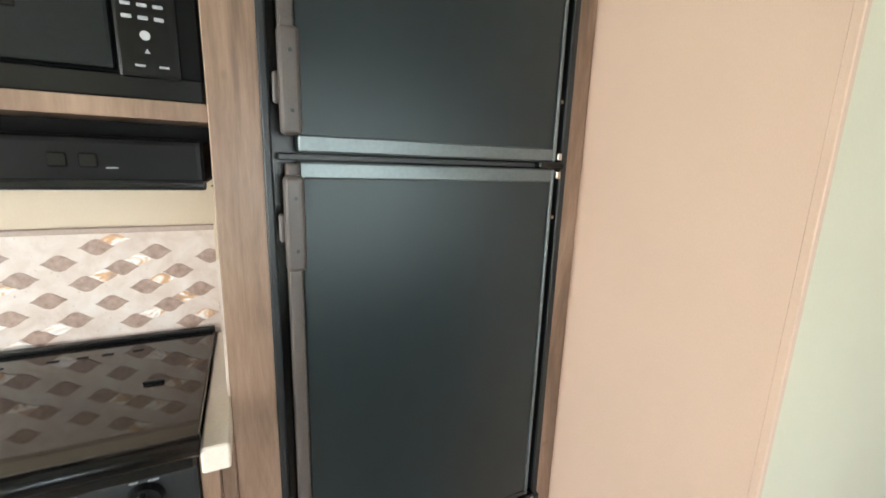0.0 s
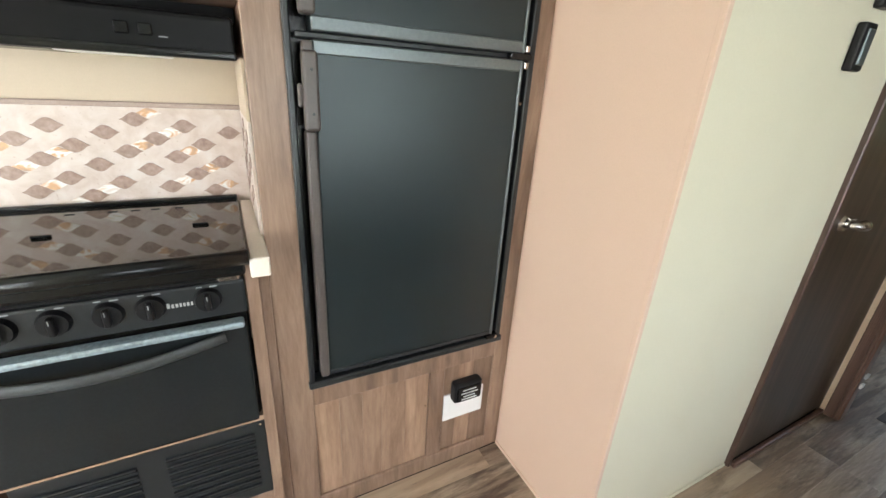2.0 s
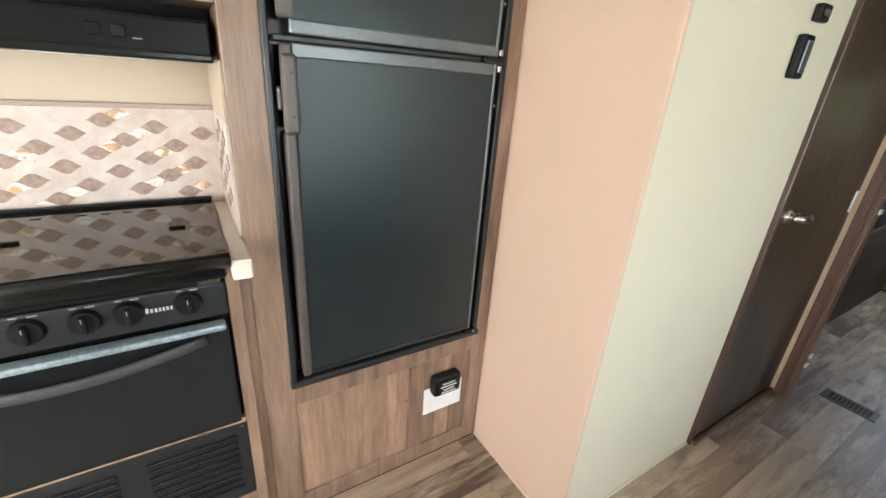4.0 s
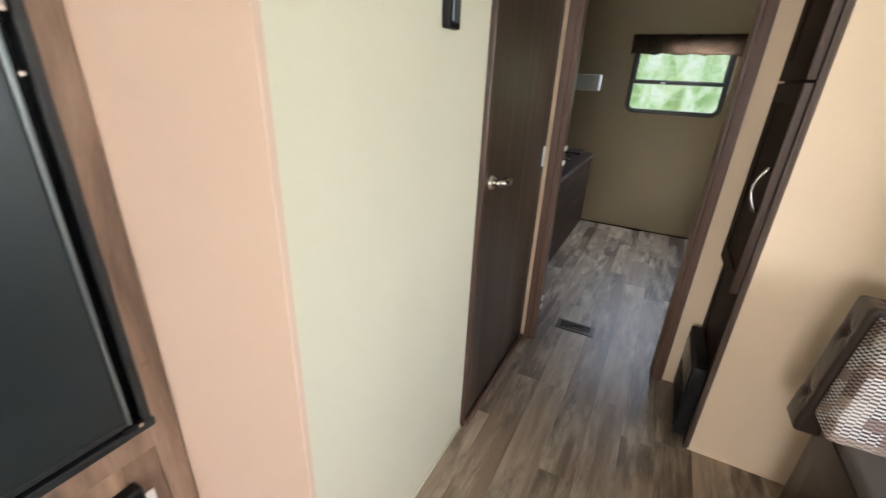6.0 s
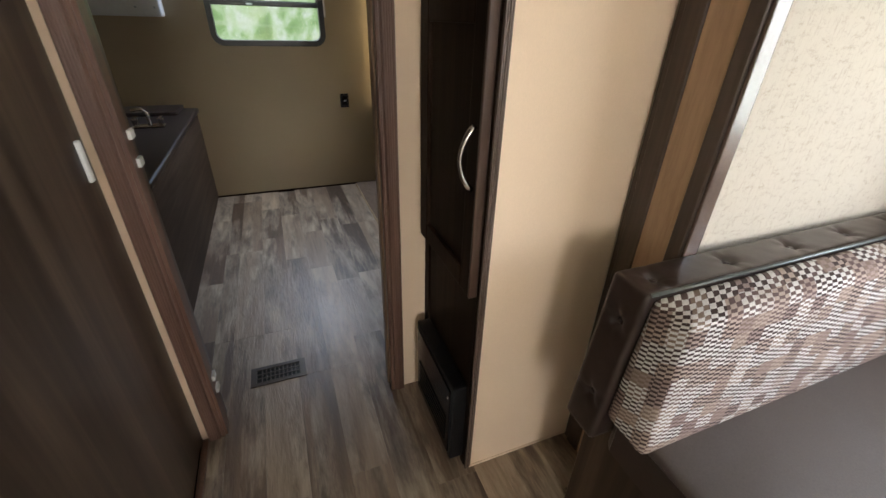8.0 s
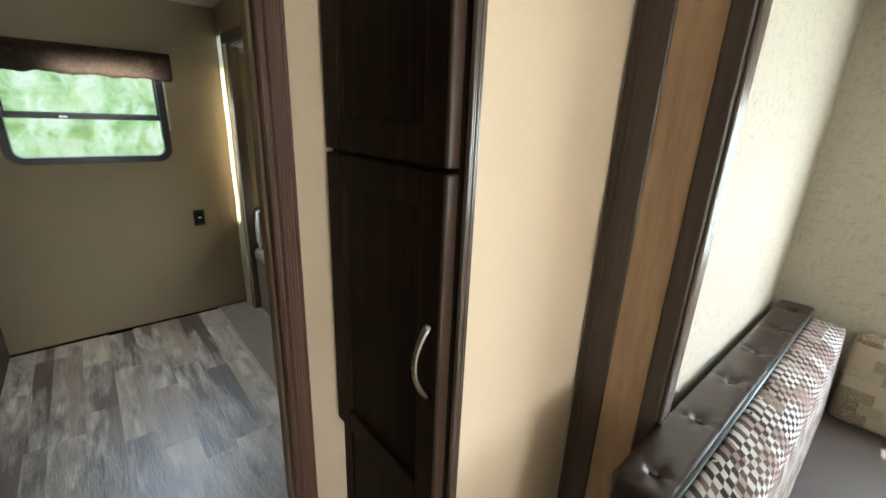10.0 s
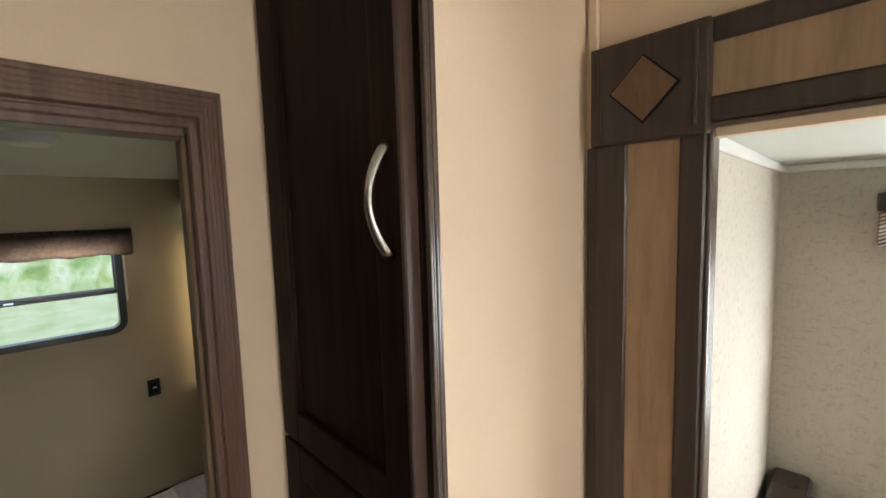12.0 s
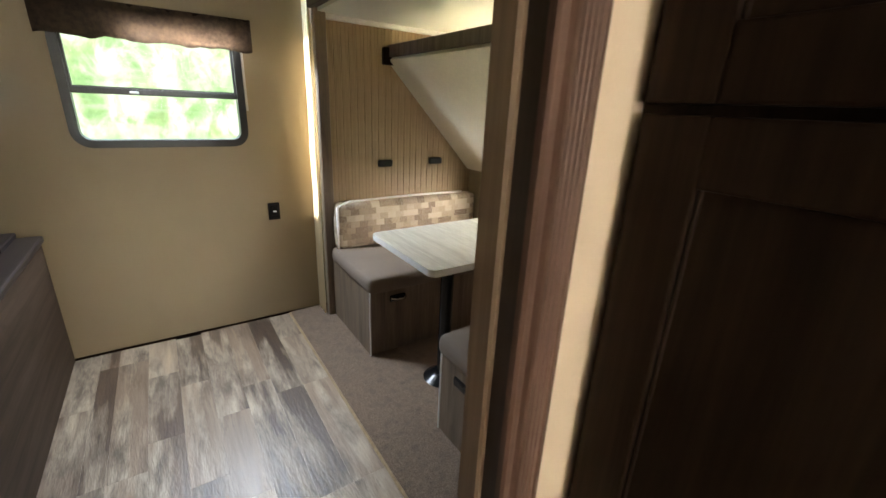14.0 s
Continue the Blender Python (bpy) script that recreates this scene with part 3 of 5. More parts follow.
# bunk slide-out shell
bx0, bx1 = 3.0, 4.72
wall("bunk_wall_end", B(bx1, bx1 + 0.04, -1.42, YS - 0.0, 0, 1.72), M_BEAD, "backing of the bead board wall in the bunk slide-out")
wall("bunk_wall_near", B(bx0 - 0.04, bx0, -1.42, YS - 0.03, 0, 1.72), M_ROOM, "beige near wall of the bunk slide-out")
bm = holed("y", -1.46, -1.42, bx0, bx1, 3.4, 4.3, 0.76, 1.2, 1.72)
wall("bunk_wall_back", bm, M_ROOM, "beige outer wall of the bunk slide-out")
# Unseen board outside, added to keep sun off the lower part of the seal.
wall("slide_flange", B(bx1 + 0.041, XE + 0.05, -0.475, -0.455, 0.0, 1.0), M_OUT, "unseen pale board outside, added to shade the lower seal", "trim")
wall("bunk_ceiling", B(bx0 - 0.04, bx1 + 0.04, -1.46, YS + 0.001, 1.68, 1.72), M_CEIL, "white bunk slide-out ceiling", "ceiling")

# ---- structure: doors, casings, trims ----
# casing section: distance out from the opening, and height off the wall
FLUTES = [(0.0, 0.0), (0.0, 0.007), (0.003, 0.010), (0.010, 0.010), (0.012, 0.008), (0.015, 0.008), (0.017, 0.013)]
for k in range(4):
    o = 0.019 + k * 0.0075
    FLUTES += [(o, 0.015), (o + 0.0040, 0.015), (o + 0.0052, 0.0142), (o + 0.0063, 0.0142)]
FLUTES += [(0.050, 0.016), (0.055, 0.016), (0.058, 0.013), (0.058, 0.0)]
OY0, OY1, OZ = 0.123, 0.686, 1.79


def casing_run(corners):
    """One mitred length of fluted casing; corners gives the place of a point o metres out at each end."""
    bm = bmesh.new()
    ends = [[bm.verts.new((XD - h, *q(o))) for o, h in FLUTES] for q in corners]
    for k in range(len(FLUTES) - 1):
        bm.faces.new((ends[0][k], ends[0][k + 1], ends[1][k + 1], ends[1][k]))
    return bm


door_1 = thing("door_1", (XD, 0.41, 0), "open doorway with fluted brown casing into the bunk room", "doorway", kind="structure")
part("casing", casing_run((lambda o: (OY0 - 0.82 * o, -0.005), lambda o: (OY0 - 0.82 * o, OZ + o))), M_CASE, door_1)
part("casing", casing_run((lambda o: (OY1 + 0.80 * o, -0.005), lambda o: (OY1 + 0.80 * o, OZ + o))), M_CASE, door_1)
part("header_casing", casing_run((lambda o: (OY0 - 0.82 * o, OZ + o), lambda o: (OY1 + 0.80 * o, OZ + o))), M_CASE, door_1)
# Right jamb takes dark M_TRIM to paint the casing's shadow in its recess.
part("jamb", B(XD - 0.004, XD + 0.026, 0.108, 0.119, 0, 1.79, 0.001), M_TRIM, door_1)
part("door_stop", B(XD + 0.024, XD + 0.058, 0.108, 0.126, 0, 1.79, 0.003), M_JAMB, door_1, "lighter brown door stop")
part("jamb", B(XD - 0.004, XD + 0.045, 0.678, 0.694, 0, 1.79, 0.002), M_CASE, door_1)
part("jamb_head", B(XD - 0.004, XD + 0.045, 0.126, 0.678, 1.778, 1.792, 0.002), M_CASE, door_1)

door_2 = thing("door_2", (XD + 0.06, 0.70, 0.02), "brown wood-grain door folded fully open against the partition", "door", kind="structure")
part("leaf", B(XD + 0.048, XD + 0.078, 0.682, 1.24, 0.02, 1.775, 0.002), M_DOOR, door_2)
for zc in (0.975, 0.912, 0.228, 0.178):
    part("hinge", B(XD + 0.020, XD + 0.050, 0.670, 0.6785, zc - 0.010, zc + 0.010, 0.001), M_ALU, door_2, "pale nickel hinge leaf")

door_3 = thing("door_3", (2.27, YC, 0), "dark brown wood-grain bathroom door, closed", "door", kind="structure")
part("leaf", B(1.942, 2.60, YC - 0.012, YC + 0.022, 0.03, 1.925, 0.002), M_DOOR, door_3)
part("edge_strip", B(1.926, 1.942, YC - 0.016, YC + 0.02, 0.0, 1.94, 0.003), M_EDGE, door_3, "reddish brown edge strip")
part("edge_strip", B(2.60, XD - 0.001, YC - 0.008, YC + 0.02, 0.0, 1.94, 0.003), M_DOOR, door_3)
part("threshold", B(1.942, XD - 0.02, YC - 0.03, YC - 0.012, 0.0, 0.022, 0.006, 2), M_CASE, door_3)
part("hinge", B(2.588, 2.604, YC - 0.019, YC - 0.010, 0.90, 0.985, 0.002), M_ALU, door_3, "nickel hinge")
lever = part("rose", cyl(bmesh.new(), (2.004, YC - 0.012, 0.944), (0, -1, 0), 0.025, 0.009, 24, 0.021), M_CHROME, door_3, "brushed nickel rose")
part("lever", tube([(2.004, YC - 0.019, 0.944), (2.005, YC - 0.036, 0.944), (2.012, YC - 0.046, 0.944), (2.030, YC - 0.050, 0.944), (2.048, YC - 0.049, 0.944), (2.060, YC - 0.047, 0.943), (2.064, YC - 0.046, 0.943)], [0.011, 0.010, 0.012, 0.013, 0.016, 0.014, 0.006], 14), M_CHROME, lever)
part("privacy_pin", cyl(bmesh.new(), (2.004, YC - 0.018, 0.962), (0, -1, 0), 0.004, 0.02, 10), M_CHROME, lever)

wall("baseboard_hall", B(XP + 0.012, 1.926, YC - 0.006, YC, 0, 0.012, 0.003), M_CREAM, "cream base strip of the hallway wall", "baseboard")
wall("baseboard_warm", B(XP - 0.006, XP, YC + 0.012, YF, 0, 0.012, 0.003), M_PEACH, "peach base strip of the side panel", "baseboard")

# Dark strip stands in for the shadow gap where end wall meets floor.
wall("baseboard_end", B(XE - 0.007, XE, -0.36, 0.862, 0, 0.011, 0.002), M_DARK, "thin dark strip that paints the shadow gap at the foot of the end wall", "baseboard")

# floor pieces beyond the planks
carpet = wall("carpet", B(XD + 0.06, XE, -1.42, -0.170, -0.006, 0.009), M_CARPET, "brown speckled carpet in the bunk slide-out", "carpet")
wall("transition_strip", B(XD + 0.06, XE, -0.170, -0.158, -0.006, 0.007, 0.003), M_BEAD, "pale wood-look strip between planks and carpet", "trim")
vent = thing("floor_register", (2.872, 0.515, 0), "bronze metal floor vent with open slots", "vent")
VX0, VX1, VY0, VY1 = 2.818, 2.915, 0.412, 0.612
bm = bmesh.new()
for q in ((VX0, VX0 + 0.016, VY0, VY1), (VX1 - 0.016, VX1, VY0, VY1), (VX0 + 0.016, VX1 - 0.016, VY0, VY0 + 0.022), (VX0 + 0.016, VX1 - 0.016, VY1 - 0.022, VY1)):
    box(bm, *q, 0, 0.004)
part("frame", bm, M_VENT, vent)
part("duct", B(VX0 + 0.016, VX1 - 0.016, VY0 + 0.022, VY1 - 0.022, -0.004, 0.0006), M_PIT, vent)
for k in range(9):
    y = VY0 + 0.036 + k * 0.0152
    part("slat", B(VX0 + 0.016, VX1 - 0.016, y, y + 0.004, 0.0006, 0.0035), M_VENT, vent)
for k in range(2):
    x = VX0 + 0.036 + k * 0.021
    part("bar", B(x, x + 0.004, VY0 + 0.022, VY1 - 0.022, 0.0006, 0.003), M_VENT, vent)

# ---- kitchen ----
cab = thing("fridge_cabinet", (0.85, 1.3, 0), "tall brown wood-grain cabinet built around a black fridge", "cabinet")
part("pilaster", B(0.470, 0.548, YF, 1.56, 0, CEIL, 0.002), M_OAK, cab)
part("stile", B(1.142, XP - 0.001, YF, YF + 0.02, 0, CEIL, 0.002), M_OAK, cab)
part("inner_side", B(1.16, XP - 0.001, YF + 0.02, 1.56, 0, CEIL), M_OAK, cab)
part("top_panel", B(0.548, 1.142, YF, YF + 0.02, 1.90, CEIL), M_OAK, cab)
part("rail", B(0.548, 1.142, YF, YF + 0.02, 0.415, 0.492, 0.002), M_OAK, cab)
part("base_rail", B(0.548, 1.142, YF - 0.002, YF + 0.02, 0, 0.062, 0.003), M_OAK, cab)
part("mullion", B(0.902, 0.955, YF, YF + 0.02, 0.062, 0.415, 0.002), M_OAK, cab)
part("back_panel", B(0.548, 1.142, YF + 0.012, YF + 0.03, 0.0, 0.49), M_DARK, cab)
xs = [0.549, 0.618, 0.685, 0.745, 0.823, 0.901]
for a, b in zip(xs, xs[1:]):
    bm = B(a + 0.0004, b - 0.0004, YF + 0.007, YF + 0.0115, 0.063, 0.414)
    part("board", bm, M_OAKP, cab)
for a, b in ((0.956, 1.01), (1.01, 1.068), (1.068, 1.141)):
    part("board", B(a + 0.0004, b - 0.0004, YF + 0.007, YF + 0.0115, 0.063, 0.414), M_OAKP, cab)
part("screw", cyl(bmesh.new(), (0.89, YF, 0.29), (0, -1, 0), 0.003, 0.002, 8), M_CHROME, cab)

fr = thing("refrigerator", (0.845, YF + 0.1, 0.485), "matt black two-door caravan fridge with side latches", "refrigerator")
y0 = YF - 0.006
part("carcass", B(0.556, 1.134, YF + 0.03, 1.55, 0.50, 1.88), M_BLACK, fr)
part("trim_side", B(0.541, 0.5545, y0 - 0.006, YF + 0.03, 0.485, 1.90, 0.003), M_FTRIM, fr)
part("trim_side", B(1.128, 1.146, y0 - 0.006, YF + 0.03, 0.485, 1.90, 0.003), M_FTRIM, fr)
part("trim_bottom", B(0.538, 1.150, y0 - 0.012, YF + 0.03, 0.483, 0.505, 0.004), M_FTRIM, fr)
part("trim_top", B(0.545, 1.146, y0 - 0.006, YF + 0.03, 1.88, 1.90, 0.003), M_FTRIM, fr)
yd = YF - 0.018
for nm, za, zb in (("fridge_door", 0.522, 1.323), ("freezer_door", 1.338, 1.872)):
    d = part(nm, B(0.592, 1.098, yd, YF + 0.028, za, zb, 0.004, 2), M_FRIDGE, fr)
    part("edge_strip", B(1.098, 1.106, yd - 0.003, YF + 0.02, za, zb, 0.002), M_SATIN, d, "grey metal edge strip")
    bm = B(0.592, 1.098, yd - 0.004, yd + 0.004, za if nm == "freezer_door" else zb - 0.027, za + 0.027 if nm == "freezer_door" else zb, 0.003)
    part("edge_band", bm, M_SATIN, d, "grey satin band along the door edge")
    if nm == "fridge_door":
        part("edge_band", B(0.592, 1.098, yd - 0.003, yd + 0.004, za, za + 0.014, 0.002), M_FTRIM, d)
    # pull bar down the opening side
    bar_lo, bar_hi = (za, 1.150) if nm == "fridge_door" else (1.515, zb)
    part("pull_bar", B(0.5695, 0.592, yd - 0.008, YF + 0.01, bar_lo, bar_hi, 0.008, 3), M_FBAR, d, "grey-brown plastic pull bar")
    g0, g1 = (1.152, 1.302) if nm == "fridge_door" else (1.362, 1.512)
    gm = (g0 + g1) / 2
    grip = part("latch_grip", B(0.565, 0.596, yd - 0.036, yd - 0.012, g0, g1, 0.010, 4), M_FBAR, d, "grey-brown plastic latch grip")
    for zz in (g0, g1 - 0.016):
        part("grip_end", B(0.570, 0.592, yd - 0.024, yd, zz, zz + 0.016, 0.005, 2), M_FTRIM, grip)
    part("latch_plate", B(0.572, 0.592, yd - 0.010, YF, g0 + 0.004, g1 + 0.018, 0.004, 2), M_FBAR, d)
    for zz in (g0 + 0.034, g1 - 0.034):
        part("screw", cyl(bmesh.new(), (0.582, yd - 0.036, zz), (0, -1, 0), 0.003, 0.001, 10), M_FTRIM, grip)
    for zz in (gm - 0.030,):
        part("latch_block", B(0.558, 0.568, yd - 0.016, yd - 0.004, zz, zz + 0.045, 0.003), M_FBAR, grip)
part("gap_strip", B(0.562, 1.128, YF - 0.010, YF + 0.02, 1.325, 1.336, 0.002), M_FTRIM, fr)
hg = part("hinge", B(1.060, 1.124, yd - 0.010, YF, 1.324, 1.337, 0.003), M_BLACK, fr, "black hinge with bright pin plates")
part("hinge_plate", B(1.108, 1.120, yd - 0.006, YF, 1.340, 1.356, 0.002), M_CHROME, hg)
part("hinge_plate", B(1.108, 1.120, yd - 0.006, YF, 1.303, 1.320, 0.002), M_CHROME, hg)
for zz in (1.22, 1.46):
    part("screw", cyl(bmesh.new(), (1.117, YF - 0.008, zz), (0, -1, 0), 0.004, 0.004, 10), M_CHROME, fr)
ft = part("foot_hinge", B(1.085, 1.128, yd - 0.006, YF, 0.506, 0.518, 0.002), M_BLACK, fr)
part("hinge_pin", cyl(bmesh.new(), (1.118, yd - 0.004, 0.512), (0, -1, 0), 0.005, 0.004, 10), M_CHROME, ft)

alarm = thing("gas_alarm", (1.035, YF, 0.27), "small black gas alarm on the cabinet front", "alarm")
part("housing", B(0.982, 1.086, YF - 0.030, YF + 0.007, 0.282, 0.358, 0.012, 3), M_MATT, alarm)
part("face", B(0.990, 1.078, YF - 0.033, YF - 0.028, 0.290, 0.345, 0.004), M_BLACK, alarm)
for k, (w, zz) in enumerate(((0.05, 0.332), (0.062, 0.320), (0.044, 0.308), (0.056, 0.297))):
    part("print_line", B(1.034 - w / 2, 1.034 + w / 2, YF - 0.0342, YF - 0.0328, zz, zz + 0.004), M_MARK, alarm)
note = tagged(part("paper_label", B(0.960, 1.113, YF + 0.003, YF + 0.0065, 0.192, 0.300), M_PAPER), "blank white paper label stuck under the gas alarm", "label")

# cooker
rg = thing("gas_range", (0.15, 1.3, 0.4), "black caravan cooker with glass lid and four knobs", "cooker")
X0, X1, YR = -0.125, 0.418, 1.165
part("body", B(X0, X1, YR + 0.02, 1.54, 0.455, 0.915, 0.004), M_BLACK, rg)
cp = part("control_panel", B(X0, X1, YR, YR + 0.03, 0.762, 0.842, 0.006, 2), M_FTRIM, rg)
part("burner_rail", B(X0 - 0.004, X1 + 0.006, YR - 0.05, YR + 0.01, 0.872, 0.905, 0.010, 3), M_BLACK, rg)
part("vent_slot", B(X0 + 0.02, X1 - 0.02, YR - 0.002, YR + 0.02, 0.848, 0.868), M_PIT, rg)
part("rail_bracket", B(X1 - 0.05, X1 - 0.008, YR - 0.012, YR + 0.01, 0.846, 0.870, 0.004), M_CHROME, rg)
part("glass_lid", B(X0, X1 + 0.012, YR - 0.058, 1.515, 0.918, 0.928, 0.003, 2), M_GLASSTOP, rg, "dark mirror glass lid")
part("lid_rear_rail", B(X0, X1 + 0.012, 1.518, 1.535, 0.915, 0.938, 0.004, 2), M_BLACK, rg)
lid_front = part("lid_front_rail", tube([(X0, YR - 0.055, 0.915), (0.15, YR - 0.057, 0.915), (X1 + 0.014, YR - 0.055, 0.915)], 0.016, 14), M_BLACK, rg)
for k, x in enumerate((0.07, 0.15, 0.195, 0.235, 0.285)):
    part("lid_slot", B(x, x + 0.018, 1.46, 1.466, 0.9275, 0.929), M_PIT, rg)
for x in (0.055, 0.330):
    part("lid_catch", B(x, x + 0.032, 1.30, 1.309, 0.9278, 0.934, 0.002), M_BLACK, rg)
for x in (0.346, 0.246, 0.178, 0.098, 0.022, -0.06):
    k = part("knob", cyl(bmesh.new(), (x, YR, 0.808), (0, -1, 0), 0.0265, 0.012, 28, 0.023), M_MATT, rg)
    part("knob_grip", box(bmesh.new(), x - 0.0055, x + 0.0055, YR - 0.026, YR - 0.010, 0.790, 0.827, 0.0045, 3), M_MATT, k)
    part("knob_mark", B(x - 0.0008, x + 0.0008, YR - 0.0268, YR - 0.0255, 0.816, 0.825), M_PRINT, k)
    part("dial_print", B(x - 0.018, x - 0.007, YR - 0.001, YR + 0.001, 0.8365, 0.8380), M_PRINT, cp)
    part("dial_print", B(x + 0.006, x + 0.020, YR - 0.001, YR + 0.001, 0.8350, 0.8372), M_PRINT, cp)
bars = ((0.0, 0.007), (0.009, 0.006), (0.017, 0.006), (0.025, 0.005), (0.032, 0.005), (0.039, 0.006), (0.047, 0.005))
for dx, w in bars:
    part("maker_mark", B(0.272 + dx * 0.9, 0.272 + dx * 0.9 + w * 0.75, YR - 0.001, YR + 0.001, 0.800, 0.808 if dx else 0.811), M_MARK, cp)
od = part("oven_door", B(X0, X1 - 0.006, YR - 0.004, YR + 0.02, 0.457, 0.738, 0.006, 2), M_OVENGLASS, rg)
part("handle_strip", B(X0 + 0.005, X1 - 0.010, YR - 0.034, YR - 0.004, 0.742, 0.757, 0.006, 2), M_STEEL, od, "speckled grey metal strip with its pale reflection put into the colour")
n = 15
pts = [(X0 + 0.01 + (X1 - X0 - 0.06) * k / n, YR - 0.010 - 0.026 * math.sin(math.pi * k / n), 0.714 - 0.020 * math.sin(math.pi * k / n)) for k in range(n + 1)]
part("pull_lip", tube(pts, 0.0125, 12, 0.5, (0, 1, 0)), M_PULL, od)

fg = thing("furnace_grille", (0.18, YR + 0.01, 0.2), "black pressed metal grille below the cooker", "vent grille")
part("plate", B(-0.06, 0.421, YR + 0.004, YR + 0.014, 0.195, 0.445, 0.003, 2), M_FTRIM, fg)
for col in (-0.04, 0.205):
    for k in range(9):
        z = 0.228 + k * 0.0215
        part("slot", B(col, col + 0.19, YR + 0.001, YR + 0.005, z, z + 0.009, 0.0015), M_PIT, fg)
        part("louvre", B(col, col + 0.19, YR - 0.004, YR + 0.004, z + 0.009, z + 0.013, 0.001), M_FTRIM, fg)
part("screw", cyl(bmesh.new(), (0.410, YR + 0.004, 0.436), (0, -1, 0), 0.003, 0.002, 8), M_CHROME, fg)

kb = thing("kitchen_base_cabinet", (0.2, 1.3, 0), "brown wood-grain base cabinet around the cooker", "cabinet")
part("stile", B(0.420, 0.448, YR + 0.006, YR + 0.03, 0, 0.872, 0.002), M_OAK, kb)
part("filler", B(0.448, 0.470, YR + 0.028, YR + 0.05, 0, 0.872, 0.002), M_OAK, kb)
part("rail", B(-0.9, 0.420, YR + 0.006, YR + 0.03, 0.444, 0.459, 0.001), M_OAKP, kb)
part("plinth", B(-0.9, 0.420, YR + 0.008, YR + 0.03, 0, 0.195), M_OAK, kb)
part("carcass", B(-0.9, 0.468, YR + 0.03, 1.55, 0.0, 0.45), M_DARK, kb)
part("side_panel", B(0.424, 0.468, YR + 0.03, 1.55, 0.45, 0.87), M_DARK, kb)
part("left_front", B(-0.9, -0.13, YR + 0.006, YR + 0.03, 0.456, 0.872, 0.002), M_OAK, kb)
wt = thing("worktop", (0.45, 1.3, 0.872), "pale wood-edged worktop strip beside the cooker", "worktop")
part("strip", B(0.432, 0.470, YR - 0.068, 1.555, 0.872, 0.914, 0.003), M_COUNTER, wt)
part("left_top", B(-0.9, -0.13, YR - 0.03, 1.555, 0.874, 0.914, 0.004), M_COUNTER, wt)

# upper part: hood, shelf, microwave
hd = thing("range_hood", (0.15, 1.4, 1.27), "black range hood with two rocker switches", "range hood")
part("body", B(-0.20, 0.458, 1.232, 1.555, 1.280, 1.350, 0.010, 3), M_HOOD, hd)
part("duct_box", B(-0.20, 0.466, 1.33, 1.555, 1.350, 1.3755), M_PIT, hd, "recessed filler above the hood, the shade of the gap painted near-black")
part("front_lip", B(-0.20, 0.459, 1.228, 1.24, 1.274, 1.290, 0.005, 2), M_BLACK, hd)
part("light_lens", B(0.18, 0.345, 1.242, 1.36, 1.2725, 1.282, 0.003, 2), M_LAMP, hd, "white lamp lens under the hood")
part("filter", B(-0.10, 0.16, 1.27, 1.52, 1.274, 1.282), M_BLACK, hd)
for x in (0.272, 0.306):
    part("switch", B(x, x + 0.022, 1.229, 1.236, 1.306, 1.326, 0.002), M_BLACK, hd)
part("print_mark", B(0.336, 0.350, 1.231, 1.234, 1.305, 1.307), M_PRINT, hd)
sh = thing("microwave_shelf", (0.1, 1.4, 1.376), "brown wood-grain shelf carrying the microwave", "shelf")
part("board", B(-0.9, 0.470, 1.215, 1.555, 1.376, 1.402, 0.002), M_OAK, sh)
part("front_edge", B(-0.9, 0.470, 1.2125, 1.2152, 1.3765, 1.4015), M_OAK, sh)
mw = thing("microwave", (0.1, 1.4, 1.402), "black built-in microwave with a keypad", "microwave")
part("body", B(-0.20, 0.466, 1.245, 1.55, 1.402, 1.79, 0.004), M_HOOD, mw)
part("trim", B(-0.20, 0.466, 1.228, 1.246, 1.402, 1.437, 0.003), M_BLACK, mw)
dr = part("door", B(-0.20, 0.362, 1.222, 1.244, 1.44, 1.79, 0.005, 2), M_OVENGLASS, mw)
part("door_window", B(-0.15, 0.27, 1.2205, 1.224, 1.50, 1.75, 0.002), M_BLACK, dr)
kp = part("keypad", B(0.366, 0.440, 1.222, 1.244, 1.432, 1.79, 0.005, 2), M_BLACK, mw)
for r in range(9):
    for col in range(3):
        part("key", B(0.376 + col * 0.0185, 0.388 + col * 0.0185, 1.2205, 1.2225, 1.507 + r * 0.016, 1.5120 + r * 0.016, 0.001), M_PRINT, kp)
part("key", cyl(bmesh.new(), (0.401, 1.2225, 1.487), (0, -1, 0), 0.0062, 0.002, 16), M_PRINT, kp)
part("key", cyl(bmesh.new(), (0.402, 1.2225, 1.466), (0, -1, 0), 0.0040, 0.002, 3), M_PRINT, kp)
for x in (0.386, 0.414):
    part("key_print", B(x, x + 0.012, 1.2205, 1.2225, 1.446, 1.4490), M_PRINT, kp)

sp = thing("splashback", (0, 1.55, 0.93), "pale stone-look splashback with brown ogee lozenges", "splashback")
part("panel", B(-0.9, 0.470, 1.548, 1.558, 0.915, 1.162), M_STONE, sp)
part("top_trim", B(-0.9, 0.470, 1.545, 1.559, 1.162, 1.174, 0.002), M_TANTRIM, sp)
part("side_return", B(0.464, 0.4695, YF + 0.03, 1.546, 0.915, 1.162), M_STONE, sp)
part("side_liner", B(0.464, 0.4695, YF + 0.03, 1.546, 1.162, 1.28), M_KITCHEN, sp)

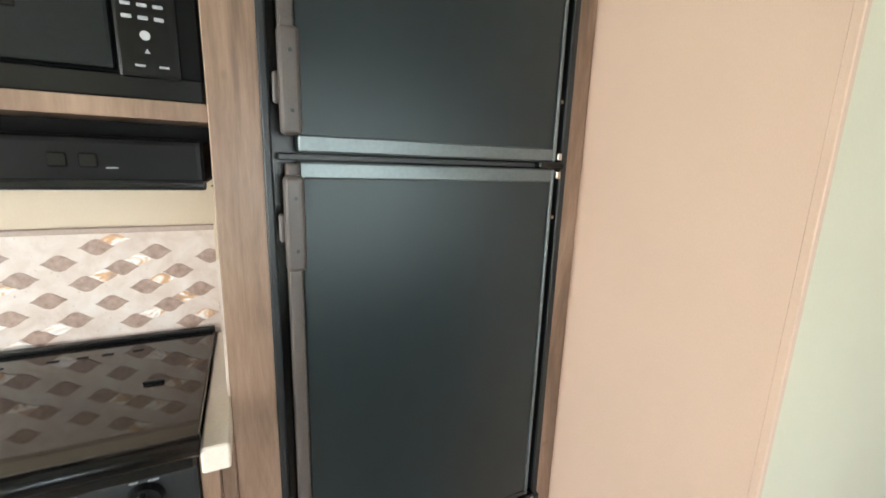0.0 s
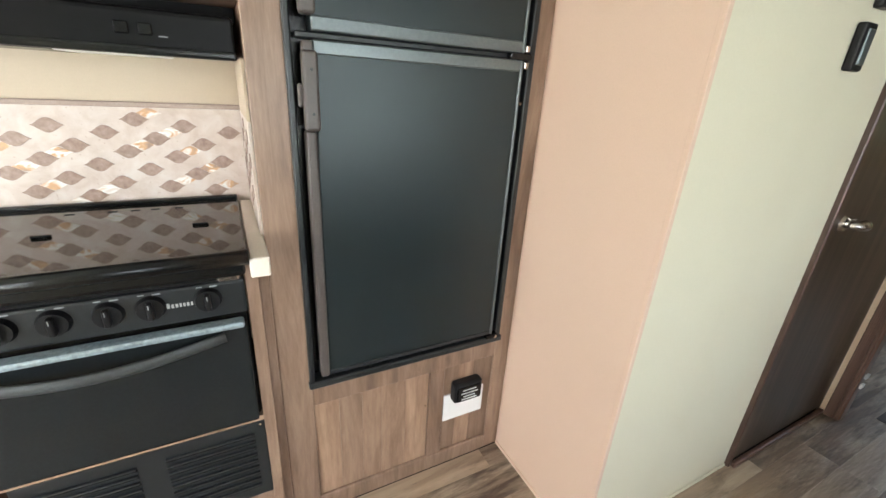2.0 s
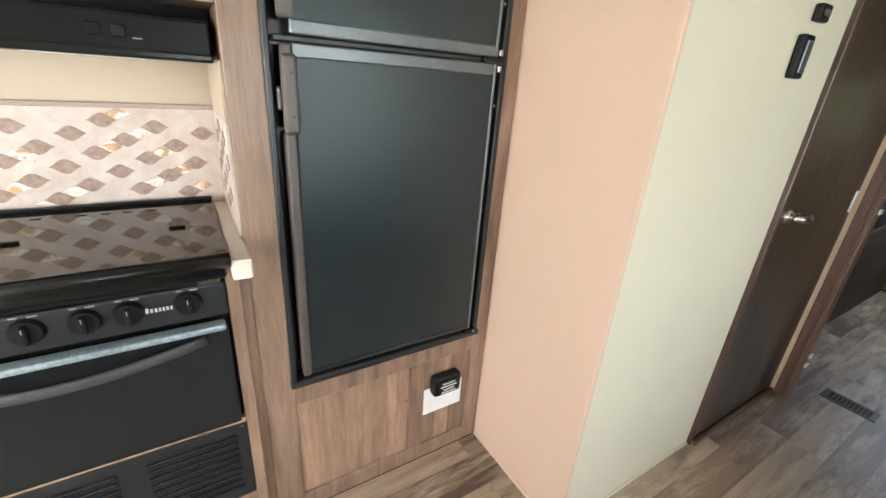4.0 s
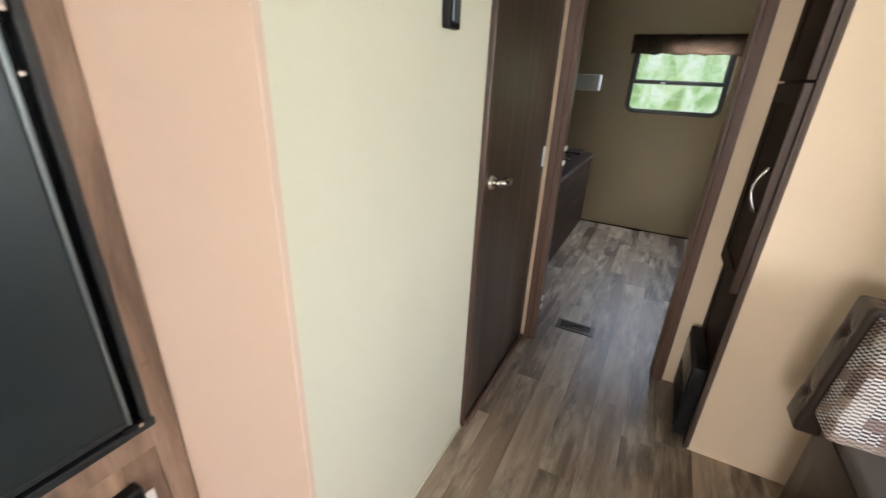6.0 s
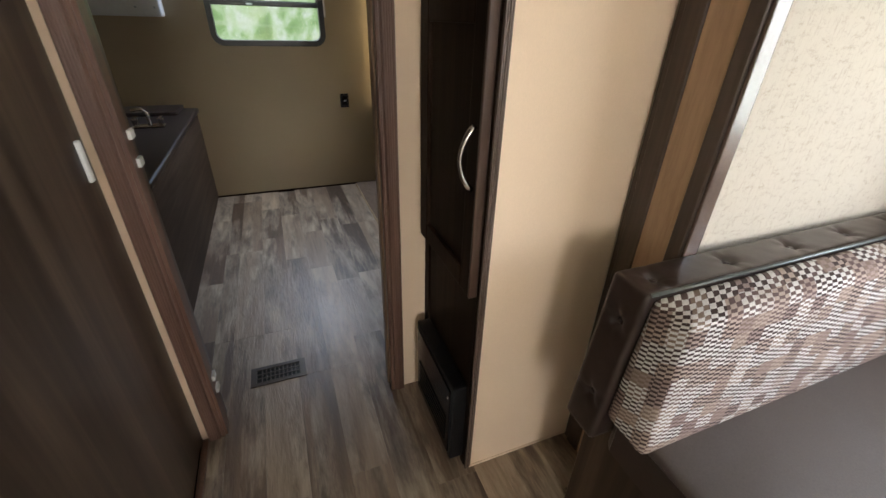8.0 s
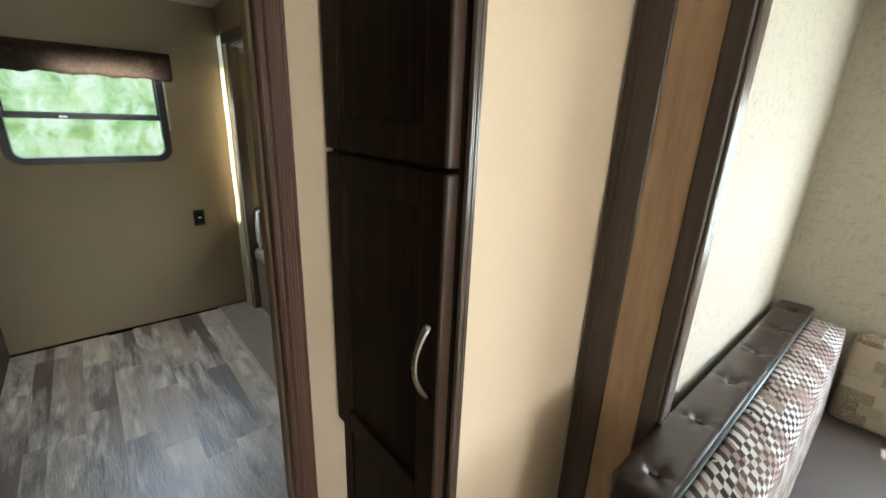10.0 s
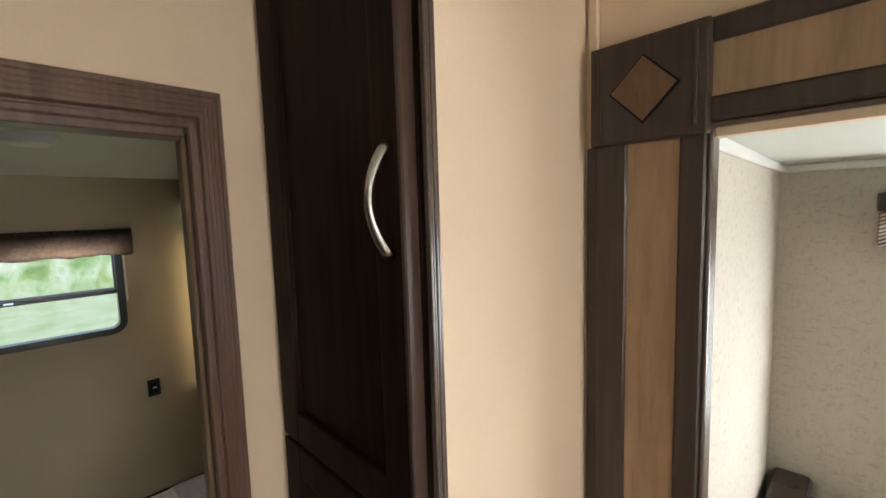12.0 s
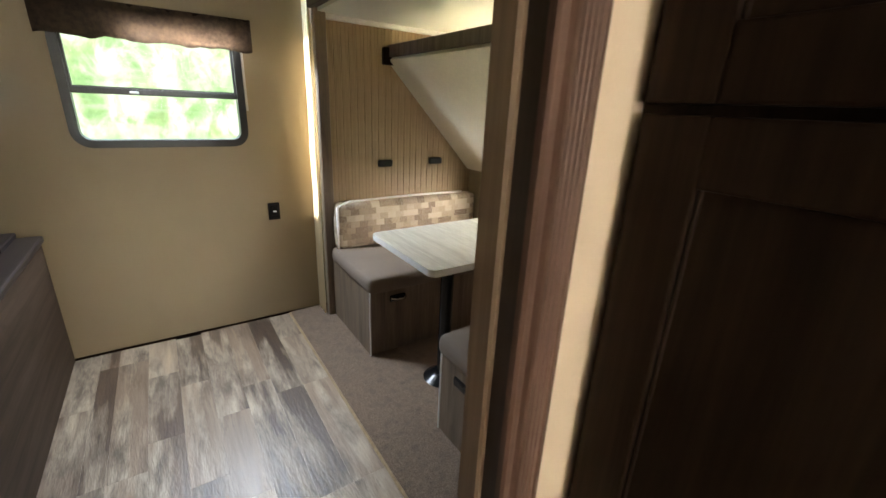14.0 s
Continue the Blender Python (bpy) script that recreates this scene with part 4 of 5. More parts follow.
# switches on the hall wall
for nm, lab, x, z0_, z1_ in (("wall_switch", "black wall-mounted control with a slim tapered case", 1.690, 1.335, 1.432), ("wall_switch", "black thermostat case on the hallway wall", 1.725, 1.462, 1.50)):
    sw = thing(nm, (x, YC, z0_), lab, "wall control")
    part("case", B(x - 0.026, x + 0.026, YC - 0.020, YC, z0_, z1_, 0.006, 2), M_MATT, sw)
    part("rocker", B(x - 0.016, x + 0.016, YC - 0.0235, YC - 0.018, z0_ + 0.012, z1_ - 0.012, 0.003), M_SATIN, sw)

# ---- pantry ----
pt = thing("pantry_cabinet", (2.43, -0.18, 0), "tall espresso pantry cabinet with a cream end panel", "cabinet")
PX0, PX1 = 2.262, XD
part("end_panel", B(PX0, PX0 + 0.016, YS + 0.002, YA - 0.012, 0, CEIL), M_PANTRY, pt, "cream vinyl end panel")
part("panel_foot", B(PX0 - 0.004, PX0, YS + 0.002, YA - 0.012, 0, 0.010, 0.002), M_PANTRY, pt)
bm = bmesh.new()
for k in range(4):
    box(bm, PX0 - 0.004 - 0.001 * (k % 2), PX0 + 0.004, YA - 0.018 + k * 0.0045, YA - 0.0139 + k * 0.0045, 0, CEIL, 0.0012)
part("corner_trim", bm, M_CORNER, pt, "fluted glossy brown corner bead")
part("face_stile", B(PX0 + 0.010, PX0 + 0.034, YA - 0.014, YA, 0, CEIL), M_DARK, pt)
part("face_stile", B(PX1 - 0.035, PX1, YA - 0.014, YA, 0, CEIL), M_DARK, pt)
part("face_rail", B(PX0 + 0.034, PX1 - 0.035, YA - 0.014, YA, 2.045, CEIL), M_DARK, pt)
part("face_rail", B(PX0 + 0.034, PX1 - 0.035, YA - 0.014, YA, 1.258, 1.282), M_DARK, pt)
part("face_rail", B(PX0 + 0.034, PX1 - 0.035, YA - 0.014, YA, 0.615, 0.66), M_DARK, pt)
part("carcass", B(PX0 + 0.016, PX1 - 0.001, -0.36, YA - 0.016, 0.0, CEIL), M_DARK, pt)


def shaker_door(parent, x0, x1, z0, z1, yf, rail=0.055):
    d = part("door", B(x0 + rail - 0.004, x1 - rail + 0.004, yf, yf + 0.010, z0 + rail - 0.004, z1 - rail + 0.004), M_DARK, parent)
    for a, b, c, e in ((x0, x0 + rail, z0, z1), (x1 - rail, x1, z0, z1)):
        part("door_stile", B(a, b, yf, yf + 0.020, c, e, 0.003, 2), M_DARK, d)
    for c, e in ((z0, z0 + rail), (z1 - rail, z1)):
        part("door_rail", B(x0 + rail, x1 - rail, yf, yf + 0.0195, c, e, 0.003, 2), M_DARK, d)
    part("door_edge", B(x0 - 0.002, x0 + 0.007, yf - 0.0005, yf + 0.0215, z0, z1, 0.002), M_EDGE, d, "reddish worn door edge")
    for xx in (x1 - rail - 0.004,):
        part("panel_bead", B(xx, xx + 0.003, yf + 0.009, yf + 0.014, z0 + rail, z1 - rail, 0.001), M_DARK, d)
    return d


def bow_handle(parent, x, y, z0, z1):
    n = 14
    pts = [(x, y + 0.004 + 0.028 * math.sin(math.pi * k / n) ** 0.8, z0 + (z1 - z0) * k / n) for k in range(n + 1)]
    r = [0.0085 - 0.003 * math.sin(math.pi * k / n) for k in range(n + 1)]
    part("handle", tube(pts, r, 12, 0.75, (0, 1, 0)), M_CHROME, parent, "curved brushed nickel handle")


d = shaker_door(pt, PX0 + 0.014, PX1 - 0.012, 1.274, 2.043, YA)
bow_handle(d, 2.296, YA + 0.020, 1.608, 1.733)
d = shaker_door(pt, PX0 + 0.014, PX1 - 0.012, 0.645, 1.266, YA)
bow_handle(d, 2.296, YA + 0.020, 0.910, 1.040)
part("lower_panel", B(PX0 + 0.034, PX1 - 0.035, YA - 0.012, YA - 0.006, 0.0, 0.62), M_DARK, pt)
conv = thing("power_converter", (2.43, YA + 0.02, 0.02), "black metal converter box with a louvred cover set in the pantry", "electrical box")
part("case", B(2.285, 2.60, YA - 0.004, YA + 0.042, 0.03, 0.335, 0.006, 2), M_MATT, conv)
part("cover", B(2.30, 2.585, YA + 0.042, YA + 0.046, 0.05, 0.315, 0.002), M_BLACK, conv)
for k in range(6):
    part("louvre", B(2.32, 2.565, YA + 0.046, YA + 0.049, 0.08 + k * 0.02, 0.088 + k * 0.02, 0.001), M_BLACK, conv)
for x in (2.31, 2.575):
    part("screw", cyl(bmesh.new(), (x, YA + 0.046, 0.28), (0, 1, 0), 0.004, 0.003, 10), M_CHROME, conv)

# ---- dinette slide-out fascia ----
fa = thing("slide_fascia", (2.15, YS, 0), "slide-out surround of dark strips with maple inserts and diamond corner block", "trim", kind="structure")
FX0, FX1 = 2.080, 2.238
part("strip", B(2.188, FX1, YS - 0.002, YS + 0.014, 0, 1.757, 0.003), M_TRIM, fa, "dark brown strip")
part("groove_strip", B(2.236, 2.257, YS - 0.002, YS + 0.008, 0, 1.756, 0.003), M_TRIM, fa)
part("insert", B(2.114, 2.188, YS - 0.002, YS + 0.009, 0, 1.757), M_MAPLE, fa, "maple insert")
part("strip", B(FX0, 2.114, YS - 0.002, YS + 0.014, 0, 1.757, 0.003), M_TRIM, fa, "dark brown strip")
part("edge_bead", B(FX0 - 0.007, FX0, YS - 0.03, YS + 0.008, 0, 1.765, 0.003, 2), M_CORNER, fa, "glossy brown edge bead")
hx0 = sx0 - 0.10
part("strip", B(hx0, FX0, YS - 0.002, YS + 0.014, 1.874, 1.907, 0.003), M_TRIM, fa, "dark brown strip")
part("insert", B(hx0, FX0, YS - 0.002, YS + 0.009, 1.803, 1.874), M_MAPLE, fa, "maple insert")
part("strip", B(hx0, FX0, YS - 0.002, YS + 0.014, 1.770, 1.803, 0.003), M_TRIM, fa, "dark brown strip")
part("edge_bead", B(hx0, FX0, YS - 0.03, YS + 0.008, 1.762, 1.770, 0.003), M_CORNER, fa, "glossy brown edge bead")
part("strip", B(hx0 - 0.02, hx0 + 0.10, YS - 0.002, YS + 0.014, 0, 1.766, 0.003), M_TRIM, fa, "dark brown strip")
blk = part("corner_block", B(FX0 - 0.004, FX1 + 0.004, YS - 0.002, YS + 0.026, 1.753, 1.906, 0.004, 2), M_TRIM, fa, "dark corner block")
bcx, bcz = 2.160, 1.829
for x in (FX0 + 0.010, FX1 - 0.014):
    part("bead", B(x, x + 0.005, YS + 0.025, YS + 0.0285, 1.766, 1.892, 0.001), M_TRIM, blk)
bm = bmesh.new()
cyl(bm, (bcx, YS + 0.025, bcz), (0, 1, 0), 0.050, 0.004, 4)
part("diamond_rim", bm, M_PIT, blk)
bm = bmesh.new()
cyl(bm, (bcx, YS + 0.026, bcz), (0, 1, 0), 0.046, 0.006, 4)
part("diamond", bm, M_INLAY, blk, "reddish brown diamond inlay")
wall("seam_trim", B(2.240, 2.256, YS - 0.004, YS + 0.006, 1.750, CEIL, 0.002), M_PANTRY, "cream seam strip above the corner block", "trim")

# ---- dinette ----
def tufted_back(x0, x1, y0, y1, z0, z1):
    """Padded vinyl back with pulled-in buttons along the top and down its end."""
    bm = bmesh.new()
    box(bm, x0, x1, y0, y1, z0, z1)
    bmesh.ops.subdivide_edges(bm, edges=[e for e in bm.edges if abs((e.verts[0].co - e.verts[1].co).y) > 0.1], cuts=150)
    bmesh.ops.subdivide_edges(bm, edges=[e for e in bm.edges if abs((e.verts[0].co - e.verts[1].co).z) > 0.1], cuts=48)
    bmesh.ops.subdivide_edges(bm, edges=[e for e in bm.edges if abs((e.verts[0].co - e.verts[1].co).x) > 0.05], cuts=15)
    xm = (x0 + x1) / 2
    pins = [Vector((xm, y1 - 0.06 - 0.20 * k, z1)) for k in range(6)] + [Vector((xm, y1, z1 - 0.09 - 0.19 * k)) for k in range(2)]
    r = 0.012
    for v in bm.verts:
        c = v.co.copy()
        for i, (a, b) in enumerate(((x0, x1), (y0, y1), (z0, z1))):
            c[i] = max(a + r, min(b - r, c[i]))
        o = v.co - c
        if o.length > 1e-6:
            v.co = c + o.normalized() * r
        pin = min(pins, key=lambda q: (v.co - q).length)
        off = v.co - pin
        dist = off.length
        star = math.cos(5 * math.atan2(off.x, off.y + off.z) + pin.y * 40)
        top = v.co.z > z1 - 0.004
        end = v.co.y > y1 - 0.004
        dip = 0.012 * math.exp(-(dist / 0.013) ** 2) + (0.0028 + 0.0022 * star) * math.exp(-(dist / 0.036) ** 2)
        wrinkle = 0.0006 * noise.noise(v.co * 38)
        if top:
            v.co.z += wrinkle - dip
        elif end:
            v.co.y += wrinkle - dip
        if v.co.y > y1 - 0.03:
            v.co.y += 0.034 * (z1 - v.co.z) / 0.38
    for f in bm.faces:
        f.smooth = True
    return bm, pins


bn = thing("dinette_bench", (1.75, -0.75, 0), "dinette bench in brown vinyl with woven patterned back cushion", "bench")
part("base", B(1.48, 2.065, -1.33, -0.25, 0, 0.37, 0.004), M_DARK, bn)
part("base_end_board", B(1.48, 2.070, -0.25, -0.237, 0, 0.43, 0.003), M_DOOR, bn, "dark wood end board")
bm, pins = tufted_back(1.986, 2.078, -1.345, -0.195, 0.42, 0.802)
back = part("backrest", bm, M_VINYL, bn, "brown vinyl tufted backrest")
for p in pins:
    ax = (0, 0, 1) if p.z > 0.8 else (0, 1, 0)
    p = p + Vector((0, 0.034 * (0.802 - p.z) / 0.38 if p.z < 0.8 else 0, 0))
    q = p - Vector(ax) * 0.012
    part("button", cyl(bmesh.new(), q, ax, 0.008, 0.005, 12, 0.005), M_VINYL, back)
part("piping", tube([(1.988, -1.32, 0.799), (1.987, -0.75, 0.799), (1.988, -0.205, 0.799)], 0.004, 8), M_SATIN, back)
part("seat", cushion(1.42, 1.990, -1.33, -0.212, 0.37, 0.498, 0.022, 0.004, 9), M_SEATV, bn, "dark brown seat cushion")
part("seat_front_band", B(1.44, 1.97, -0.214, -0.207, 0.385, 0.482, 0.003), M_VINYL, bn)
bm = cushion(1.900, 1.988, -1.26, -0.206, 0.492, 0.795, 0.016, 0.006, 9)
for v in bm.verts:
    v.co.x -= 0.018 * max(0.0, (0.79 - v.co.z) / 0.3) * (1 if v.co.x < 1.955 else 0)
    v.co.y += 0.026 * max(0.0, (0.79 - v.co.z) / 0.3) if v.co.y > -0.26 else 0
part("back_cushion", bm, M_WEAVE_Y, bn, "woven brown and white back cushion")

bn = thing("dinette_bench", (0.9, -1.1, 0), "long dinette bench under the slide-out window", "bench")
part("base", B(0.30, 1.45, -1.33, -0.93, 0, 0.37, 0.004), M_DARK, bn)
part("seat", cushion(0.30, 1.40, -1.33, -0.90, 0.37, 0.496, 0.022, 0.004, 9), M_SEATV, bn, "taupe seat cushion")
part("back_cushion", cushion(0.32, 1.88, -1.345, -1.265, 0.49, 0.775, 0.022, 0.006, 9), M_WEAVE_X, bn, "checked tan and brown back cushion")

vl = thing("window_valance", (1.1, -1.3, 1.52), "brown vinyl box valance with woven lower band", "valance")
part("box", B(0.30, 1.888, -1.345, -1.25, 1.622, 1.672, 0.006, 2), M_VINYL, vl)
part("band", B(0.305, 1.884, -1.342, -1.254, 1.53, 1.622, 0.006, 2), M_WEAVE_Y, vl, "woven lower band")
w1 = thing("window_1", (1.06, YB - 0.02, 1.15), "black-framed dinette window under the valance", "window", kind="structure")
part("window_frame", frame_bm("y", YB - 0.045, 0.06, dx0 - 0.02, dx1 + 0.02, dz0 - 0.02, dz1 + 0.02, 0.04, 0.06), M_FRAME, w1)
gl = part("pane", B(dx0, dx1, YB - 0.034, YB - 0.030, dz0, dz1), M_GLASS, w1)
gl.visible_shadow = False

# ---- bunk room ----
w2 = thing("window_2", (XE, 0.32, 1.28), "black-framed sliding window with rounded lower corners", "window", kind="structure")
part("window_frame", frame_bm("x", XE - 0.014, 0.06, wy0 - 0.008, wy1 + 0.008, wz0 - 0.008, wz1 + 0.008, 0.034, 0.075), M_FRAME, w2)
part("sash", frame_bm("x", XE + 0.002, 0.02, wy0 + 0.02, wy1 - 0.02, 1.268, wz1 - 0.02, 0.016, 0.01), M_FRAME, w2)
part("meeting_rail", B(XE - 0.010, XE + 0.024, wy0 + 0.02, wy1 - 0.02, 1.252, 1.278, 0.004, 2), M_FRAME, w2)
part("catch", B(XE - 0.014, XE - 0.008, 0.40, 0.435, 1.258, 1.268, 0.002), M_WHITE, w2, "pale sticker on the rail")
for za, zb in ((wz0 + 0.02, 1.262), (1.27, wz1 - 0.02)):
    gl = part("pane", B(XE + 0.008, XE + 0.012, wy0 + 0.02, wy1 - 0.02, za, zb), M_GLASS, w2)
    gl.visible_shadow = False
part("side_edge", B(XE - 0.012, XE, wy0 - 0.020, wy0 - 0.010, 1.20, 1.50, 0.002), M_ALU, w2)
vl = thing("window_valance", (XE - 0.04, 0.3, 1.46), "brown gathered cloth valance over the window", "valance")
bm = bmesh.new()
n = 46
rows = []
for j in range(7):
    row = []
    for k in range(n + 1):
        y = -0.085 + 0.785 * k / n
        z = 1.612 - (0.141 + 0.004 * math.sin(k * 0.55) + 0.010 * noise.noise(Vector((k * 0.35, 0, 3)))) * j / 6
        x = XE - 0.062 - 0.012 * math.sin(j / 6 * 3.0) - 0.008 * noise.noise(Vector((k * 0.5, j * 0.5, 1.0)))
        row.append(bm.verts.new((x, y, z)))
    rows.append(row)
for r0, r1 in zip(rows, rows[1:]):
    for k in range(n):
        bm.faces.new((r0[k], r0[k + 1], r1[k + 1], r1[k])).smooth = True
bmesh.ops.solidify(bm, geom=bm.faces[:], thickness=0.006)
part("cloth", bm, M_VALANCE, vl)
part("board", B(XE - 0.062, XE, -0.084, 0.699, 1.598, 1.612, 0.002), M_DARK, vl)
part("end_board", B(XE - 0.066, XE, -0.088, -0.080, 1.475, 1.612, 0.002), M_VALANCE, vl)

ou = thing("wall_outlet", (XE, -0.127, 0.61), "black wall outlet plate with a small white switch", "outlet")
part("plate", B(XE - 0.008, XE, -0.160, -0.098, 0.610, 0.708, 0.003, 2), M_MATT, ou)
part("insert", B(XE - 0.011, XE - 0.007, -0.146, -0.112, 0.63, 0.69, 0.002), M_BLACK, ou)
part("indicator", B(XE - 0.013, XE - 0.010, -0.140, -0.122, 0.655, 0.663, 0.001), M_WHITE, ou)

wb = thing("wall_box", (XE, 1.07, 1.17), "white plastic box mounted on the end wall", "wall box")
part("case", B(XE - 0.10, XE, 0.895, 1.30, 1.178, 1.308, 0.016, 4), M_WHITE, wb)
for y in (0.925, 1.02):
    part("screw", cyl(bmesh.new(), (XE - 0.10, y, 1.225), (-1, 0, 0), 0.006, 0.003, 10), M_STEEL, wb)

vn = thing("vanity", (4.1, 1.2, 0), "dark wood-grain vanity cabinet with a dark worktop", "vanity")
part("front", B(3.35, XE - 0.003, 0.862, 0.882, 0.0, 0.615, 0.002), M_VANITY, vn)
part("end", B(4.82, XE - 0.003, 0.882, 1.69, 0.0, 0.615, 0.002), M_VANITY, vn)
part("near_end", B(3.35, 3.37, 0.882, 1.69, 0.0, 0.615, 0.002), M_VANITY, vn)
part("top", B(3.33, XE - 0.001, 0.848, 1.695, 0.615, 0.648, 0.012, 3), M_DTOP, vn, "dark glossy worktop")
part("upstand", B(4.60, XE - 0.001, 0.93, 1.69, 0.648, 0.672, 0.010, 3), M_DTOP, vn)
fc = thing("faucet", (4.30, 1.02, 0.648), "small chrome tap with two handles", "faucet")
part("base", B(4.27, 4.33, 0.95, 1.10, 0.648, 0.662, 0.006, 2), M_CHROME, fc)
part("spout", tube([(4.30, 1.02, 0.66), (4.30, 1.02, 0.72), (4.30, 1.04, 0.745), (4.30, 1.09, 0.74)], 0.009, 10, 1, (1, 0, 0)), M_CHROME, fc)
for y in (0.965, 1.085):
    hnd = part("handle", cyl(bmesh.new(), (4.30, y, 0.662), (0, 0, 1), 0.014, 0.03, 14, 0.018), M_CHROME, fc)
    part("lever", B(4.26, 4.34, y - 0.006, y + 0.006, 0.690, 0.702, 0.004, 2), M_CHROME, hnd)

CL = 1.956
cl = thing("ceiling_light", (3.99, 0.283, CL), "round white low-profile ceiling light", "ceiling light")
part("rim", cyl(bmesh.new(), (3.99, 0.283, CL + 0.008), (0, 0, -1), 0.080, 0.030, 32, 0.066), M_WHITE, cl)
part("diffuser", cyl(bmesh.new(), (3.99, 0.283, CL - 0.021), (0, 0, -1), 0.060, 0.006, 32, 0.052), M_LAMP, cl)
wall("ceiling_seam", B(3.52, 3.54, -0.40, 1.70, 1.985, 1.994, 0.001), M_CEIL, "white seam strip across the ceiling", "trim")

# bunk slide-out fascia
f2 = thing("bunk_slide_fascia", (4.5, YS, 1.7), "brown slide-out surround in the bunk room", "trim", kind="structure")
part("post", B(4.675, 4.72, -0.425, -0.365, 0, 1.70, 0.004), M_GREY, f2)
bm = bmesh.new()
cols = []
for k in range(13):
    x = 4.712 + 0.137 * k / 12
    cols.append([bm.verts.new((x - 0.004 * math.sin(j * 0.9 + 1) * noise.noise(Vector((j * 0.4, 0, 7))), -0.356 + 0.010 * math.sin(k * 1.5) + 0.004 * noise.noise(Vector((k, j * 0.5, 2))), -0.01 + 1.77 * j / 16)) for j in range(17)])
for p, q in zip(cols, cols[1:]):
    for j in range(16):
        bm.faces.new((p[j], p[j + 1], q[j + 1], q[j])).smooth = True
part("wiper_strip", bm, M_SEAL, f2, "pale translucent seal beside the post")
part("header", B(2.75, 4.72, -0.385, -0.345, 1.695, 1.745, 0.004), M_TRIM, f2, "dark brown header board")
part("header_insert", B(2.75, XE, -0.385, -0.352, 1.745, 1.80), M_MAPLE, f2)
wall("bunk_crown", B(4.696, 4.719, -1.42, -0.43, 1.655, 1.68, 0.004), M_ALU, "white crown moulding in the bunk slide-out", "trim")

rl = thing("wall_light", (4.71, -0.76, 0.925), "small black oblong reading light on the bead board", "wall light", "reading lights")
part("body", B(4.685, 4.708, -0.805, -0.712, 0.905, 0.945, 0.010, 3), M_MATT, rl)
part("backplate", B(4.707, 4.7135, -0.795, -0.722, 0.910, 0.940, 0.002), M_BLACK, rl)
copy_thing(rl, pose(4.71, -1.118, 0.93))

ba = thing("bunk_bench", (4.4, -0.9, 0), "grey wood bench with taupe seat and checked back cushion", "bench", "benches at the bunk room table")
part("front_panel", B(4.146, 4.162, -1.41, -0.402, 0.009, 0.372, 0.002), M_GREY, ba)
part("end_panel", B(4.162, 4.675, -0.418, -0.402, 0.009, 0.372, 0.002), M_GREY, ba)
part("edge_bead", B(4.143, 4.149, -0.406, -0.399, 0.009, 0.372, 0.001), M_ALU, ba)
part("seat", cushion(4.124, 4.68, -1.41, -0.392, 0.362, 0.452, 0.03, 0.010, 9), M_SEAT, ba, "taupe seat cushion")
bc = part("back_cushion", cushion(4.605, 4.712, -1.40, -0.425, 0.44, 0.715, 0.028, 0.012, 9), M_CHECK, ba, "checked tan and brown back cushion")
part("piping", tube([(4.62, -0.420, 0.45), (4.615, -0.420, 0.58), (4.62, -0.422, 0.70), (4.64, -0.50, 0.722), (4.64, -0.9, 0.728), (4.64, -1.3, 0.724)], 0.008, 8), M_PIPE, bc, "white piping")
lt = part("latch", B(4.131, 4.146, -0.60, -0.51, 0.300, 0.335, 0.006, 2), M_BLACK, ba)
part("latch_pull", tube([(4.128, -0.51, 0.325), (4.118, -0.535, 0.318), (4.116, -0.57, 0.316), (4.128, -0.60, 0.318)], 0.005, 8), M_CHROME, lt)

bb = thing("bunk_bench", (3.3, -0.9, 0), "grey wood bench with a taupe seat near the doorway", "bench", "benches at the bunk room table")
part("end_panel", B(3.04, 3.535, -0.446, -0.430, 0.009, 0.372, 0.002), M_GREY, bb)
part("front_panel", B(3.521, 3.537, -1.41, -0.446, 0.009, 0.372, 0.002), M_GREY, bb)
part("edge_bead", B(3.535, 3.543, -0.440, -0.428, 0.009, 0.372, 0.001), M_ALU, bb)
part("seat", cushion(3.04, 3.555, -1.41, -0.415, 0.362, 0.448, 0.03, 0.010, 9), M_SEAT, bb, "taupe seat cushion")
part("back_cushion", cushion(3.02, 3.11, -1.40, -0.44, 0.44, 0.70, 0.028, 0.010, 7), M_CHECK, bb, "checked tan and brown back cushion")
part("latch", B(3.34, 3.44, -0.430, -0.418, 0.29, 0.325, 0.005, 2), M_BLACK, bb)

tb = thing("pedestal_table", (3.81, -0.8, 0), "pale wood-look table on a black pedestal", "table")
bm = bmesh.new()
prof = []
tx0, tx1, ty0, ty1, rr = 3.57, 4.10, -1.36, -0.392, 0.035
for cx, cy, s in ((tx1 - rr, ty1 - rr, 0), (tx0 + rr, ty1 - rr, 1), (tx0 + rr, ty0 + rr, 2), (tx1 - rr, ty0 + rr, 3)):
    for k in range(7):
        t = math.pi / 2 * (s + k / 6)
        prof.append((cx + rr * math.cos(t), cy + rr * math.sin(t)))
f = bm.faces.new([bm.verts.new((x, y, 0.672)) for x, y in prof])
e = bmesh.ops.extrude_face_region(bm, geom=[f])
for v in e["geom"]:
    if isinstance(v, bmesh.types.BMVert):
        v.co.z = 0.700
part("tabletop", bm, M_TABLE, tb)
bm = bmesh.new()
loop = [bm.verts.new((x + (x - 3.835) * 0.004, y + (y + 0.88) * 0.002, z)) for z in (0.674, 0.698) for x, y in prof]
m = len(prof)
